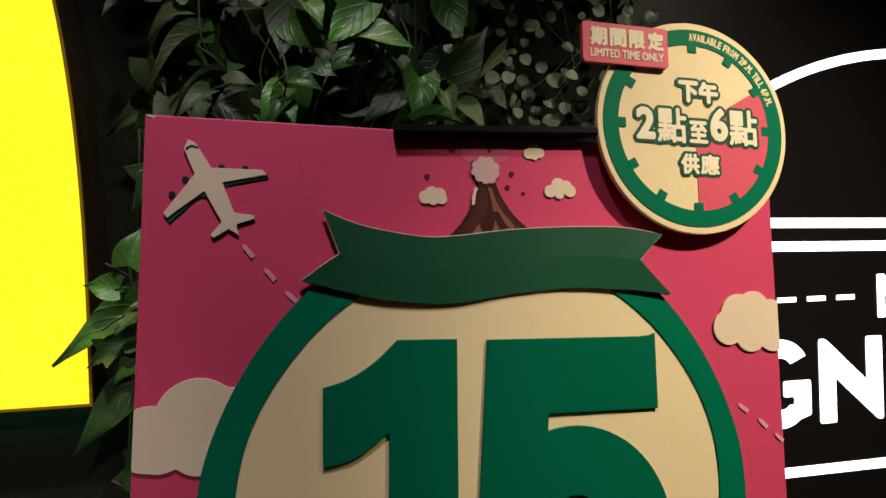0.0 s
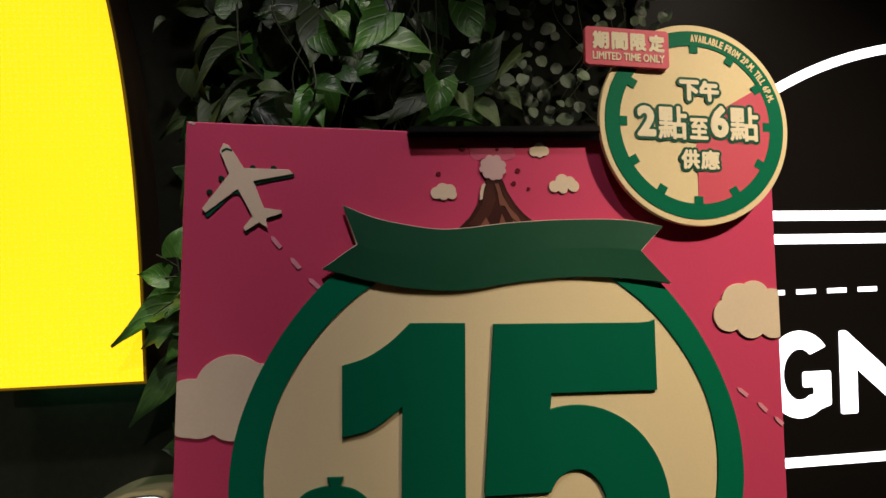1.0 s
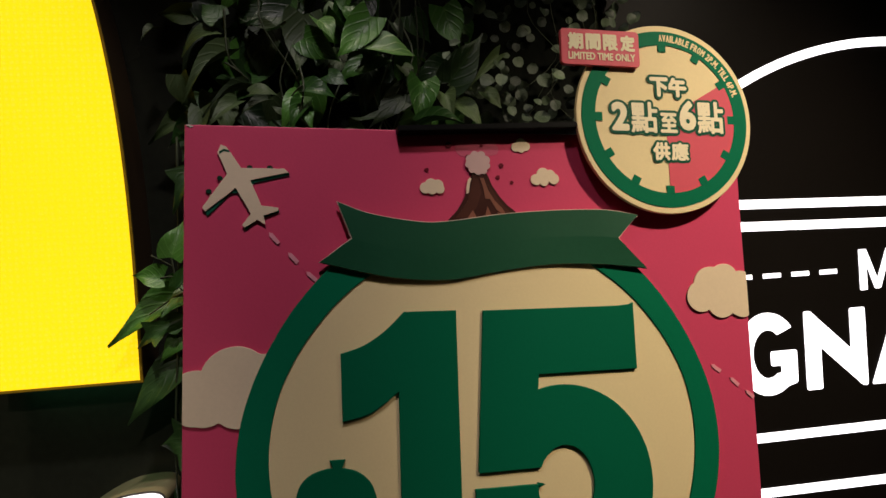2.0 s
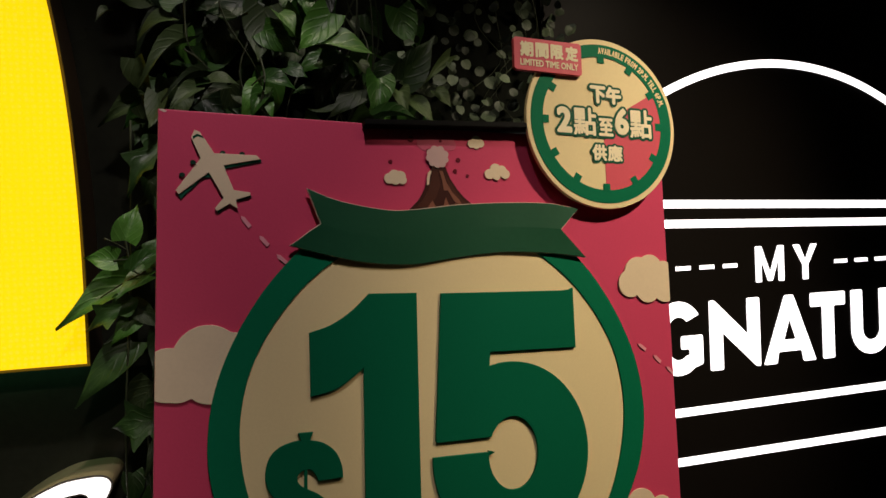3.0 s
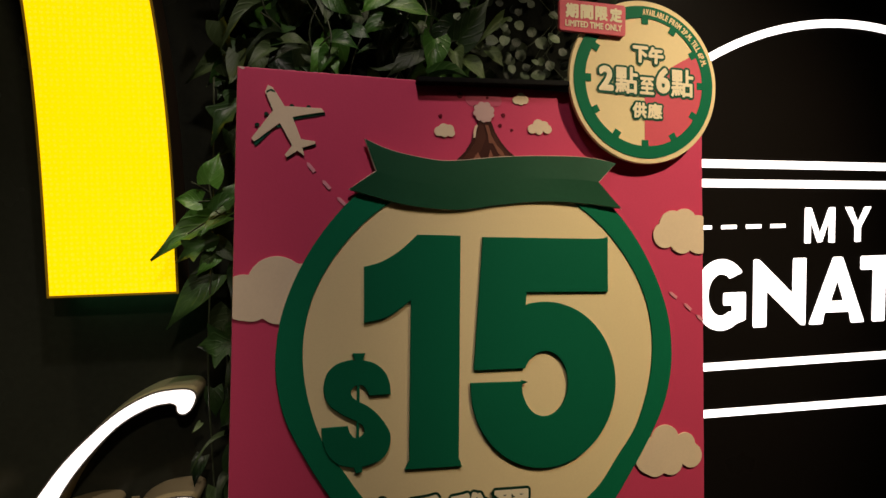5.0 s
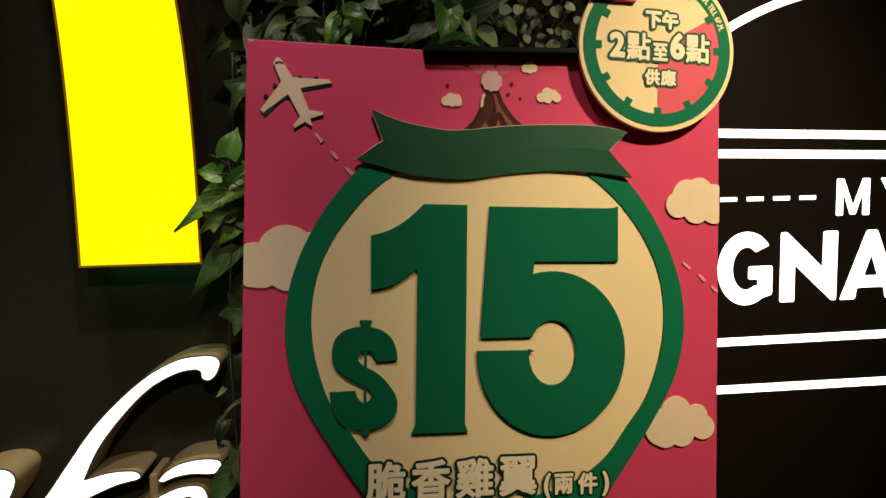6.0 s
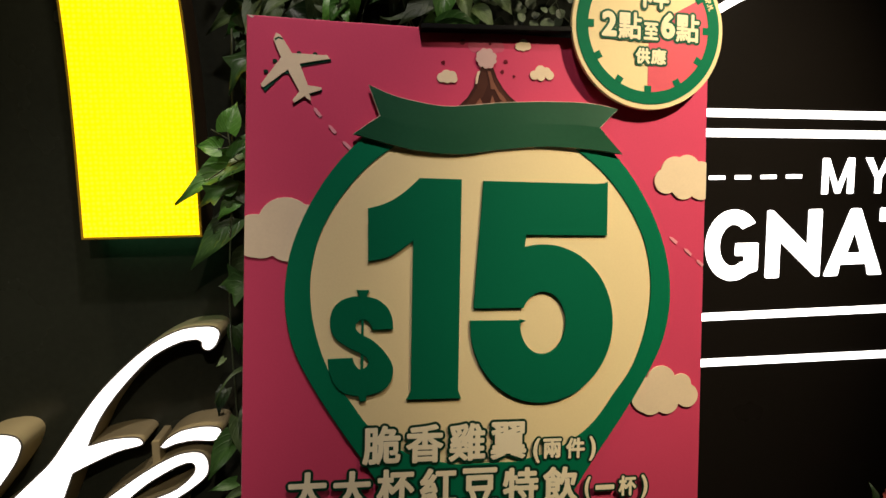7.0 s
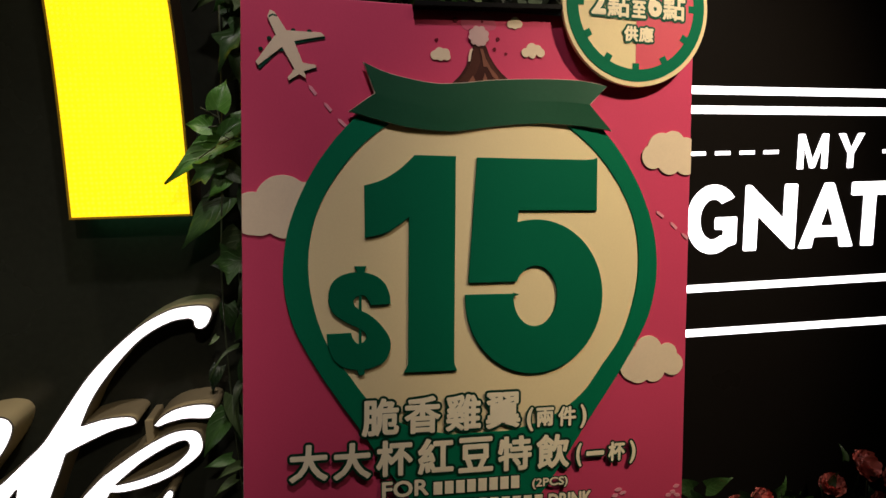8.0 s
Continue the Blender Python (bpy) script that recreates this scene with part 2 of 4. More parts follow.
def box(x0, x1, y0, y1, z0, z1, bevel=0.0):
    bm = bmesh.new()
    bmesh.ops.create_cube(bm, size=1, matrix=Matrix.Translation(((x0 + x1) / 2, (y0 + y1) / 2, (z0 + z1) / 2)) @ Matrix.Diagonal((x1 - x0, y1 - y0, z1 - z0, 1)))
    if bevel:
        bmesh.ops.bevel(bm, geom=bm.edges[:], offset=bevel, segments=2, affect="EDGES")
    return bm


def to_mesh(curve, front, depth, scale=1.0):
    """The curve as a mesh that stands upright: its x to the right, its y up, its face at y = -front, its back depth behind."""
    tmp = bpy.data.objects.new("tmp", curve)
    scene.collection.objects.link(tmp)
    me = bpy.data.meshes.new_from_object(tmp.evaluated_get(bpy.context.evaluated_depsgraph_get()))
    bpy.data.objects.remove(tmp)
    bpy.data.curves.remove(curve)
    bm = bmesh.new()
    bm.from_mesh(me)
    bmesh.ops.remove_doubles(bm, verts=bm.verts[:], dist=1e-6)
    bm.to_mesh(me)
    bm.free()
    me.transform(Matrix(((scale, 0, 0, 0), (0, 0, -1, -front + depth / 2), (0, scale, 0, 0), (0, 0, 0, 1))))
    me.set_sharp_from_angle(angle=0.2)
    return me


def flat(loops, front, depth, bevel=0.0, smooth=False):
    """A sheet cut to closed outlines (x right, z up), holes included, with its thickness and softened edges."""
    cu = bpy.data.curves.new("cut", "CURVE")
    cu.dimensions, cu.fill_mode, cu.extrude = "2D", "BOTH", depth / 2 - bevel
    cu.bevel_depth, cu.bevel_resolution, cu.offset = bevel, 1, -bevel
    for pts in loops:
        sp = cu.splines.new("POLY")
        sp.points.add(len(pts) - 1)
        for p, (x, z) in zip(sp.points, pts):
            p.co = (x, z, 0, 1)
        sp.use_cyclic_u = True
    return to_mesh(cu, front, depth)


def glide(pts, steps=6, closed=True):
    """A smooth line through the points."""
    n, out = len(pts), []
    for i in range(n if closed else n - 1):
        p = [Vector(pts[(i + k) % n] if closed else pts[min(max(i + k, 0), n - 1)]) for k in (-1, 0, 1, 2)]
        for s in range(steps):
            t = s / steps
            out.append(tuple(0.5 * (2 * p[1] + (p[2] - p[0]) * t + (2 * p[0] - 5 * p[1] + 4 * p[2] - p[3]) * t * t
                                    + (3 * p[1] - p[0] - 3 * p[2] + p[3]) * t ** 3)))
    if not closed:
        out.append(tuple(pts[-1]))
    return out


def arc(cx, cz, rx, rz, a0, a1, n=24):
    return [(cx + rx * math.cos(radians(a0 + (a1 - a0) * i / n)), cz + rz * math.sin(radians(a0 + (a1 - a0) * i / n))) for i in range(n + 1)]


def circle(cx, cz, r, n=48, rz=None):
    return arc(cx, cz, r, rz or r, 0, 360 * (n - 1) / n, n - 1)


def puffs(cx, cz, balls, n=110, flat_x=None):
    """The outline of a cloud: the outer edge of a heap of discs round (cx, cz); flat_x cuts it off straight at the sheet's edge."""
    out = []
    for i in range(n):
        a = 2 * math.pi * i / n
        d, best = Vector((math.cos(a), math.sin(a))), 0.001
        for bx, bz, r in balls:
            c = Vector((bx - cx, bz - cz))
            k = c.dot(d)
            disc = k * k - c.length_squared + r * r
            if disc > 0:
                best = max(best, k + math.sqrt(disc))
        x, z = cx + d.x * best, cz + d.y * best
        if flat_x is not None:
            x = max(x, flat_x) if flat_x < cx else min(x, flat_x)
        out.append((x, z))
    return out


def words(text, u0, u1, z0, z1, front, depth, fat=0.0):
    """Text in the built-in font, stretched to the box u0..u1, z0..z1. fat thickens its strokes on every side by stacked, slightly shifted sheets."""
    cu = bpy.data.curves.new("text", "FONT")
    cu.body, cu.resolution_u = text, 3
    me = to_mesh(cu, 0, 0)
    vs = [(v.co.x, v.co.z) for v in me.vertices]
    fs = [tuple(p.vertices) for p in me.polygons]
    bpy.data.meshes.remove(me)
    xs, zs = [p[0] for p in vs], [p[1] for p in vs]
    sx, sz = (u1 - u0) / (max(xs) - min(xs)), (z1 - z0) / (max(zs) - min(zs))
    shifts = [(0.0, 0.0)]
    if fat:
        n = 8 if fat < 0.0015 else 20
        shifts += [(fat * math.cos(2 * math.pi * k / n), fat * math.sin(2 * math.pi * k / n)) for k in range(n)]
        if fat > 0.0022:
            shifts += [(0.55 * fat * math.cos(2 * math.pi * k / 9), 0.55 * fat * math.sin(2 * math.pi * k / 9)) for k in range(9)]
    pts, faces = [], []
    for k, (dx, dz) in enumerate(shifts):
        base = len(pts)
        pts += [(u0 + sx * (x - min(xs)) + dx, -front + 0.000015 * k, z0 + sz * (z - min(zs)) + dz) for x, z in vs]
        faces += [tuple(base + q for q in f) for f in fs]
    me = bpy.data.meshes.new("text")
    me.from_pydata(pts, [], faces)
    return me


def ribbon_stroke(pts, widths, steps=8):
    """The outline of a brush stroke along a line, with round ends."""
    line = glide([(*p, w) for p, w in zip(pts, widths)], steps, closed=False)
    left, right = [], []
    for i, (x, z, w) in enumerate(line):
        a, b = line[max(i - 1, 0)], line[min(i + 1, len(line) - 1)]
        d = Vector((b[0] - a[0], b[1] - a[1])).normalized()
        left.append((x - d.y * w / 2, z + d.x * w / 2))
        right.append((x + d.y * w / 2, z - d.x * w / 2))

    def cap(p, q, w):
        a0 = math.degrees(math.atan2(p[1] - q[1], p[0] - q[0]))
        cx, cz = (p[0] + q[0]) / 2, (p[1] + q[1]) / 2
        return arc(cx, cz, w / 2, w / 2, a0, a0 - 180, 8)[1:-1]

    return left + cap(left[-1], right[-1], line[-1][2]) + right[::-1] + cap(right[0], left[0], line[0][2])


def tube(points, radius, sides=6):
    """A round bar along a line of points, thinner to its end."""
    bm, rings = bmesh.new(), []
    for i, p in enumerate(points):
        p = Vector(p)
        d = (Vector(points[min(i + 1, len(points) - 1)]) - Vector(points[max(i - 1, 0)])).normalized()
        s = d.cross(Vector((0.31, 0.2, 0.93))).normalized()
        t = d.cross(s)
        r = radius * (1 - 0.5 * i / len(points))
        rings.append([bm.verts.new(p + r * (s * math.cos(2 * math.pi * k / sides) + t * math.sin(2 * math.pi * k / sides))) for k in range(sides)])
    for a, b in zip(rings, rings[1:]):
        for k in range(sides):
            bm.faces.new((a[k], a[(k + 1) % sides], b[(k + 1) % sides], b[k]))
    bm.faces.new(rings[0])
    bm.faces.new(rings[-1][::-1])
    bmesh.ops.recalc_face_normals(bm, faces=bm.faces[:])
    return bm


def empty(name, m, label, category, group=""):
    ob = new(name)
    ob.matrix_basis = m
    return tagged(ob, label, category, group)


# ---- the room ----
WALL_Y, PANEL_Y = 1.033, 0.976
tagged(part("wall_north", box(-2.6, 3.4, WALL_Y, WALL_Y + 0.12, 0, 2.75), DARK_WALL), "dark brown laminate wall behind the signs", "wall", kind="structure")
tagged(part("wall_panel", box(0.545, 2.9, PANEL_Y, WALL_Y - 0.002, 0.0, 2.70, 0.002), PANEL), "black acrylic wall panel carrying the white lit sign", "wall panel", kind="structure")
tagged(part("wall_south", box(-2.6, 3.4, -3.12, -3.0, 0, 2.75), ROOM), "plain warm grey wall", "wall", kind="structure")
tagged(part("wall_west", box(-2.72, -2.6, -3.12, 1.15, 0, 2.75), ROOM), "plain warm grey wall", "wall", kind="structure")
tagged(part("wall_east", box(3.4, 3.52, -3.12, 1.15, 0, 2.75), ROOM), "plain warm grey wall", "wall", kind="structure")
tagged(part("floor", box(-2.72, 3.52, -3.12, 1.15, -0.1, 0), FLOOR_TILE), "dark tiled floor", "floor", kind="structure")
tagged(part("ceiling", box(-2.72, 3.52, -3.12, 1.15, 2.75, 2.85), ROOM), "dim grey ceiling", "ceiling", kind="structure")
for n, eye, target, *_ in SPOTS:
    lampm = empty("ceiling_spotlight", look(eye, target), "small white ceiling spotlight on the dim ceiling", "spotlight", "ceiling spotlights")
    bm = bmesh.new()
    bmesh.ops.create_cone(bm, segments=24, radius1=0.055, radius2=0.045, depth=0.10, cap_ends=False, matrix=Matrix.Translation((0, 0, 0.05)))
    part("housing", bm, WHITE_METAL, lampm)
    bm = bmesh.new()
    bmesh.ops.create_cone(bm, segments=24, radius1=0.042, radius2=0.038, depth=0.006, cap_ends=True, matrix=Matrix.Translation((0, 0, 0.05)))
    part("lens", bm, LAMP_GLASS, lampm, "warm glowing lens")
    bm = bmesh.new()
    bmesh.ops.create_cone(bm, segments=12, radius1=0.012, radius2=0.012, depth=0.12, cap_ends=True)
    up = Matrix.Translation(Vector(eye) + Vector((0, 0, 0.085)))
    part("stem", bm, WHITE_METAL, lampm, m=lampm.matrix_basis.inverted() @ up)

# ---- the standee ----
U, IN, UP = Vector((0.99688, 0.06210, -0.04862)), Vector((-0.06654, 0.99317, -0.09584)), Vector((0.04234, 0.09878, 0.99421))
CORNER = Vector((0.0060, 0.7192, 1.7232))
BOARD = Matrix(((U.x, IN.x, UP.x, CORNER.x), (U.y, IN.y, UP.y, CORNER.y), (U.z, IN.z, UP.z, CORNER.z), (0, 0, 0, 1)))
W, H = 0.598, 1.722
standee = empty("promotional_standee", BOARD, "tall pink cardboard promotional standee with layered green and cream cut-outs", "standee")


def mm(*pts):
    """Places on the board, given in millimetres from its upper left corner, right and down."""
    return [(x / 1000, -y / 1000) for x, y in pts]


board = cut_edges(link("board", flat([[(0, 0), (W, 0), (W, -H), (0, -H)]], 0.0, 0.010, 0.0012), PINK, standee, "bright pink printed foam board"), PINK_CORE)
link("board_edge", flat([[(0.0008, -0.0008), (W - 0.0008, -0.0008), (W - 0.0008, -H + 0.0008), (0.0008, -H + 0.0008)]], -0.0102, 0.002), FOAM, standee)

for x, z in ((0.0035, -0.0012), (0.0060, -0.0022), (0.5945, -0.0015)):
    link("worn_corner", flat([glide([(x + 0.0022 * math.cos(a) * (1 + 0.4 * math.sin(3 * a)), z + 0.0010 * math.sin(a)) for a in np.arange(0, 6.2, 0.8)], 2)], 0.0004, 0.0003), CORE, standee)

# clouds
CLOUDS = [
    (28, 255, [(12, 262, 26), (48, 248, 33), (75, 245, 22), (20, 265, 24), (50, 268, 24), (80, 262, 26)], 0.4, 2.4),
    (563, 178, [(540, 180, 17), (553, 168, 21), (570, 162, 18), (590, 168, 16), (565, 186, 18), (590, 186, 18)], 597.6, 2.4),
    (545, 460, [(520, 465, 24), (539, 447, 21), (568, 452, 15), (577, 467, 16), (548, 474, 17), (525, 474, 18)], None, 2.4),
    (242, 60, [(235, 61, 6), (241, 58, 7), (248, 58, 6), (250, 62, 5), (242, 63, 5), (234, 63, 4)], None, 2),
    (365, 48, [(355, 51, 6), (363, 45, 7), (371, 46, 6), (375, 50, 6), (364, 53, 5)], None, 2),
    (340, 15, [(334, 16, 5), (340, 12, 6), (345, 15, 5), (340, 18, 4)], None, 1.5),
]
for cx, cz, balls, edge, deep in CLOUDS:
    o = puffs(cx / 1000, -cz / 1000, [(x / 1000, -z / 1000, r / 1000) for x, z, r in balls], flat_x=None if edge is None else edge / 1000)
    link("cloud", flat([o], deep / 1000, deep / 1000 - 0.0002, 0.0004), CLOUD, standee, "cream cardboard cloud")

# the big pin-shaped medallion
RIM = [(130, 149), (145, 165), (173, 190), (207, 213), (245, 232), (285, 245), (325, 250), (360, 248), (400, 238), (445, 215), (495, 183), (535, 155), (604, 109), (680, 52), (735, 10)]
WELL = [(134, 98), (148, 120), (166, 144), (190, 168), (226, 194), (268, 213), (318, 221), (370, 216), (424, 198), (462, 172), (502, 141), (532, 95), (546, 40)]


def mirrored(profile, middle):
    """A closed outline, alike on both sides of its middle line, from half-widths at depths below the board's top."""
    right = glide([(middle + h, w) for w, h in profile], 5, False)
    return mm(*right, *[(2 * middle - x, w) for x, w in reversed(right)])


outer, inner = mirrored(RIM, 298), mirrored(WELL, 299)
link("medallion_ring", flat([outer, inner], 0.0042, 0.0040, 0.0006), GREEN, standee, "deep green pin-shaped card ring")
link("medallion_face", flat([inner], 0.0026, 0.0024), CREAM, standee, "cream card inside the ring")

# the price
one = mm((262, 187), (209, 187)) + glide(mm((209, 187), (190, 205), (168, 219), (146, 226)), 5, False)[1:] + mm((147, 291)) + glide(mm((147, 291), (175, 284), (202, 265)), 5, False)[1:] + mm((202, 452), (197, 462), (266, 462), (262, 452))
five = (mm((290, 188), (440, 187), (451, 186), (456, 184), (456.5, 254), (347, 255), (344, 284)) + arc(0.3715, -0.3685, 0.0955, 0.1020, 107, -182.5, 60)
        + mm((344, 364)) + arc(0.3715, -0.3675, 0.0303, 0.0400, 174, 511, 50) + mm((281, 349), (280, 346)))
dollar = mm((134, 326), (149, 326), (146, 334)) + glide(mm((146, 334), (160, 338), (172, 348), (178, 362), (179, 374)), 4, False)[1:] + mm((154, 375)) + glide(mm((152, 370), (146, 363), (137, 364), (133, 371), (138, 379), (154, 388), (168, 401), (179, 419), (178, 436), (170, 448), (156, 454), (147, 456)), 4, False) + mm((147, 462), (140, 463), (137, 456)) + glide(mm((135, 456), (120, 452), (108, 441), (102, 426), (100, 410)), 4, False) + mm((130, 409)) + glide(mm((132, 416), (138, 423), (146, 421), (149, 414), (143, 406), (124, 396), (108, 384), (102, 368), (105, 350), (115, 339), (130, 334), (137, 334)), 4, False)
for name, o in (("digit_one", one), ("digit_five", five), ("dollar_mark", dollar)):
    link(name, flat([o], 0.0062, 0.0036, 0.0006), DIGIT, standee, "raised deep green card figure")
for z0, z1 in ((360, 382), (404, 427)):
    link("dollar_bar", flat([mm((139.8, z0), (143.0, z0), (143.0, z1), (139.8, z1))], 0.0058, 0.0030), DIGIT, standee)


# the ribbon across the top of the medallion
def ribbon(grow=0.0, back=0.0):
    top = glide([(0.145, -0.077), (0.178, -0.089), (0.228, -0.097), (0.260, -0.096), (0.313, -0.089), (0.370, -0.085), (0.428, -0.0845), (0.470, -0.091)], 8, False)
    low = glide([(0.125, -0.136), (0.169, -0.147), (0.208, -0.154), (0.259, -0.156), (0.312, -0.148), (0.368, -0.142), (0.426, -0.143), (0.476, -0.148)], 8, False)
    bm, n, k = bmesh.new(), 44, 8
    grid = []
    for i in range(n + 1):
        row = []
        for j in range(k + 1):
            s, t = j / k, i / n
            notch = 1 - abs(2 * s - 1)
            xl = 0.145 * (1 - s) + 0.127 * s + 0.023 * notch - 1.6 * grow
            xr = 0.466 * (1 - s) + 0.473 * s - 0.028 * notch + 1.6 * grow
            x = xl + (xr - xl) * t
            zt = np.interp(x, [p[0] for p in top], [p[1] for p in top])
            zb = np.interp(x, [p[0] for p in low], [p[1] for p in low]) - grow
            zt += grow
            y = back - 0.0068 - 0.0012 * math.sin(2 * math.pi * t * 1.2 + 0.6) - 0.002 * (abs(2 * t - 1) ** 5)
            row.append(bm.verts.new((x, y, zt + (zb - zt) * s)))
        grid.append(row)
    for a, b in zip(grid, grid[1:]):
        for p, q, r, s in zip(a, a[1:], b[1:], b):
            bm.faces.new((p, s, r, q))
    bmesh.ops.recalc_face_normals(bm, faces=bm.faces[:])
    if sum(f.normal.y for f in bm.faces) > 0:
        bmesh.ops.reverse_faces(bm, faces=bm.faces[:])
    bmesh.ops.solidify(bm, geom=bm.faces[:], thickness=0.0022)
    return bm


banner = part("ribbon", ribbon(), RIBBON, standee, "plain dark green satin card banner")
cut_edges(banner, CORE)
# slightly larger pale copy, paints the bright line along the banner's edge
part("ribbon_bright_rim", ribbon(0.0007, 0.0012), CORE, banner, "pale rim added for the bright edge line")

# the aeroplane and its trail
plane = mm((34, 20), (39, 22), (44, 29), (53, 43), (94, 43), (98, 47), (62, 55), (72, 80), (88, 82), (88, 85), (74, 90), (76, 99), (68, 94), (56, 102), (54, 99), (62, 88), (48, 63), (20, 86), (17, 82), (40, 49), (31, 28))
aeroplane = link("aeroplane", flat([plane], 0.0032, 0.0016, 0.0003), CLOUD, standee, "cream card aeroplane cut-out")
link("wing_underside", flat([mm((60, 53), (98, 46), (99, 49), (66, 57), (63, 59))], 0.0016, 0.0014), BADGE_INK, aeroplane)
link("wing_underside", flat([mm((19, 86), (49, 62), (53, 67), (43, 68), (22, 90))], 0.0016, 0.0014), BADGE_INK, aeroplane)
link("tail_underside", flat([mm((73, 90), (88, 84), (89, 86), (74, 92))], 0.0016, 0.0014), BADGE_INK, aeroplane)
link("tail_underside", flat([mm((56, 101), (67, 93), (67, 95), (57, 104))], 0.0016, 0.0014), BADGE_INK, aeroplane)
link("cockpit_window", flat([mm((32.5, 27), (37, 24.5), (42, 26), (42.5, 28), (37, 26.5), (33, 29.5))], 0.0035, 0.0004), INK, aeroplane)
for x, z in ((61, 42), (80, 42), (33, 53), (23, 66)):
    link("engine", flat([circle(x / 1000, -z / 1000, 0.0027, 14, 0.0022)], 0.0020, 0.0018), OUTLINE, aeroplane)


def trail(a, b, w):
    a, b = Vector(a), Vector(b)
    d = (b - a).normalized()
    n = Vector((-d.y, d.x)) * w / 2
    return flat([[(p.x / 1000, -p.y / 1000) for p in (a, a + d * 3 + n, b + n, b - n, a + d * 3 - n)]], 0.0012, 0.001)


for a, b in (((79, 106), (88, 117)), ((97, 126), (106, 136)), ((114, 145), (124, 154)), ((547, 254), (558, 262)), ((569, 269), (579, 278)), ((587, 284), (596.5, 292))):
    link("trail_dash", trail(a, b, 4.0), PINK_PALE, standee)

# the volcano
volcano = link("volcano", flat([mm((286, 44), (289, 42), (292, 47), (296, 46), (299, 43), (302, 48), (306, 58), (314, 70), (322, 79), (335, 89), (300, 96), (256, 96), (268, 84), (276, 71), (279, 58))], 0.0022, 0.002), ROCK, standee, "brown volcano printed on card")
for o in (((293, 50), (297, 50), (301, 62), (308, 74), (316, 82), (322, 92), (310, 84), (303, 72), (298, 72), (296, 60)),
          ((284, 84), (290, 95), (276, 96)), ((300, 80), (306, 94), (296, 95)), ((311, 86), (320, 92), (312, 94))):
    link("lava_streak", flat([mm(*o)], 0.0027, 0.0004), ROCK_PALE, volcano)
for o in (((286, 50), (291, 51), (294, 66), (289, 80), (281, 92), (266, 92), (274, 82), (280, 72), (283, 60)),
          ((300, 54), (306, 62), (313, 74), (321, 82), (328, 89), (321, 88), (309, 76), (304, 66))):
    link("rock_slope", flat([mm(*o)], 0.0025, 0.0004), ROCK_MID, volcano)
link("lava_drip", flat([mm((280, 52), (282, 50), (284, 51), (282, 56), (280.5, 66), (278, 67), (278, 60))], 0.0028, 0.0004), CLOUD, volcano)
link("smoke_puff", flat([puffs(0.292, -0.030, [(0.283, -0.030, 0.0045), (0.281, -0.036, 0.0035), (0.288, -0.026, 0.0045), (0.295, -0.026, 0.0045), (0.300, -0.031, 0.0045), (0.301, -0.037, 0.0035), (0.297, -0.042, 0.004), (0.291, -0.043, 0.004), (0.285, -0.041, 0.004), (0.292, -0.034, 0.008)], 70)], 0.0032, 0.001), PUFF, volcano)
link("smoke_puff", flat([puffs(0.292, -0.017, [(0.277, -0.018, 0.009), (0.290, -0.013, 0.010), (0.303, -0.016, 0.010), (0.309, -0.019, 0.006)], 70)], 0.0004, 0.0003), SMOKE, volcano)
for x, z, r in ((261, 15, 3.4), (281, 27, 2.2), (237, 42, 2.4), (317, 36, 2.6), (313, 49, 2.4), (328, 54, 1.9), (296, 15, 1.8)):
    link("flying_rock", flat([glide([(x / 1000 + r / 1000 * math.cos(a) * (1 + 0.2 * math.sin(3 * a + x)), -z / 1000 + r / 1000 * math.sin(a)) for a in np.arange(0, 6.2, 1.05)], 3)], 0.0009, 0.0008), WINE, volcano)


# printed lines under the price
def lettered(text, u0, u1, w0, w1, parent=None, front=0.0058, ink=OUTLINE, face=LETTER, rim=0.0028, fat=0.0016, name="lettering"):
    g = link(name, words(text, u0 / 1000, u1 / 1000, -w1 / 1000, -w0 / 1000, front, 0.0012, fat), face, parent or standee)
    if rim:
        link("lettering_outline", words(text, u0 / 1000, u1 / 1000, -w1 / 1000, -w0 / 1000, front - 0.0004, 0.0012, fat + rim), ink, g)
    return g


for k, ch in enumerate("脆香雞翼"):
    lettered(ch, 145 + 54 * k, 189 + 54 * k, 495, 540, rim=0.0032)
lettered("(", 363, 370, 517, 547, rim=0.0024, fat=0.0012)
lettered("兩", 376, 399, 518, 542, rim=0.0024, fat=0.0010)
lettered("件", 407, 431, 518, 543, rim=0.0024, fat=0.0010)
lettered(")", 439, 446, 517, 547, rim=0.0024, fat=0.0012)
for k, (ch, w) in enumerate(zip("大大杯紅豆特飲", (550, 551, 551, 552, 554, 556, 557))):
    lettered(ch, 56 + 53.6 * k, 100 + 53.6 * k, w - 1.5, w + 42, rim=0.0034)
lettered("(", 434, 440, 570, 600, rim=0.0024, fat=0.0012)
lettered("一", 449, 473, 582, 586, rim=0.0024, fat=0.0012)
lettered("杯", 481, 504, 571, 596, rim=0.0024, fat=0.0010)
lettered(")", 513, 520, 571, 601, rim=0.0024, fat=0.0012)
lettered("FOR", 170, 229, 602, 622, rim=0.0016, fat=0.0009)
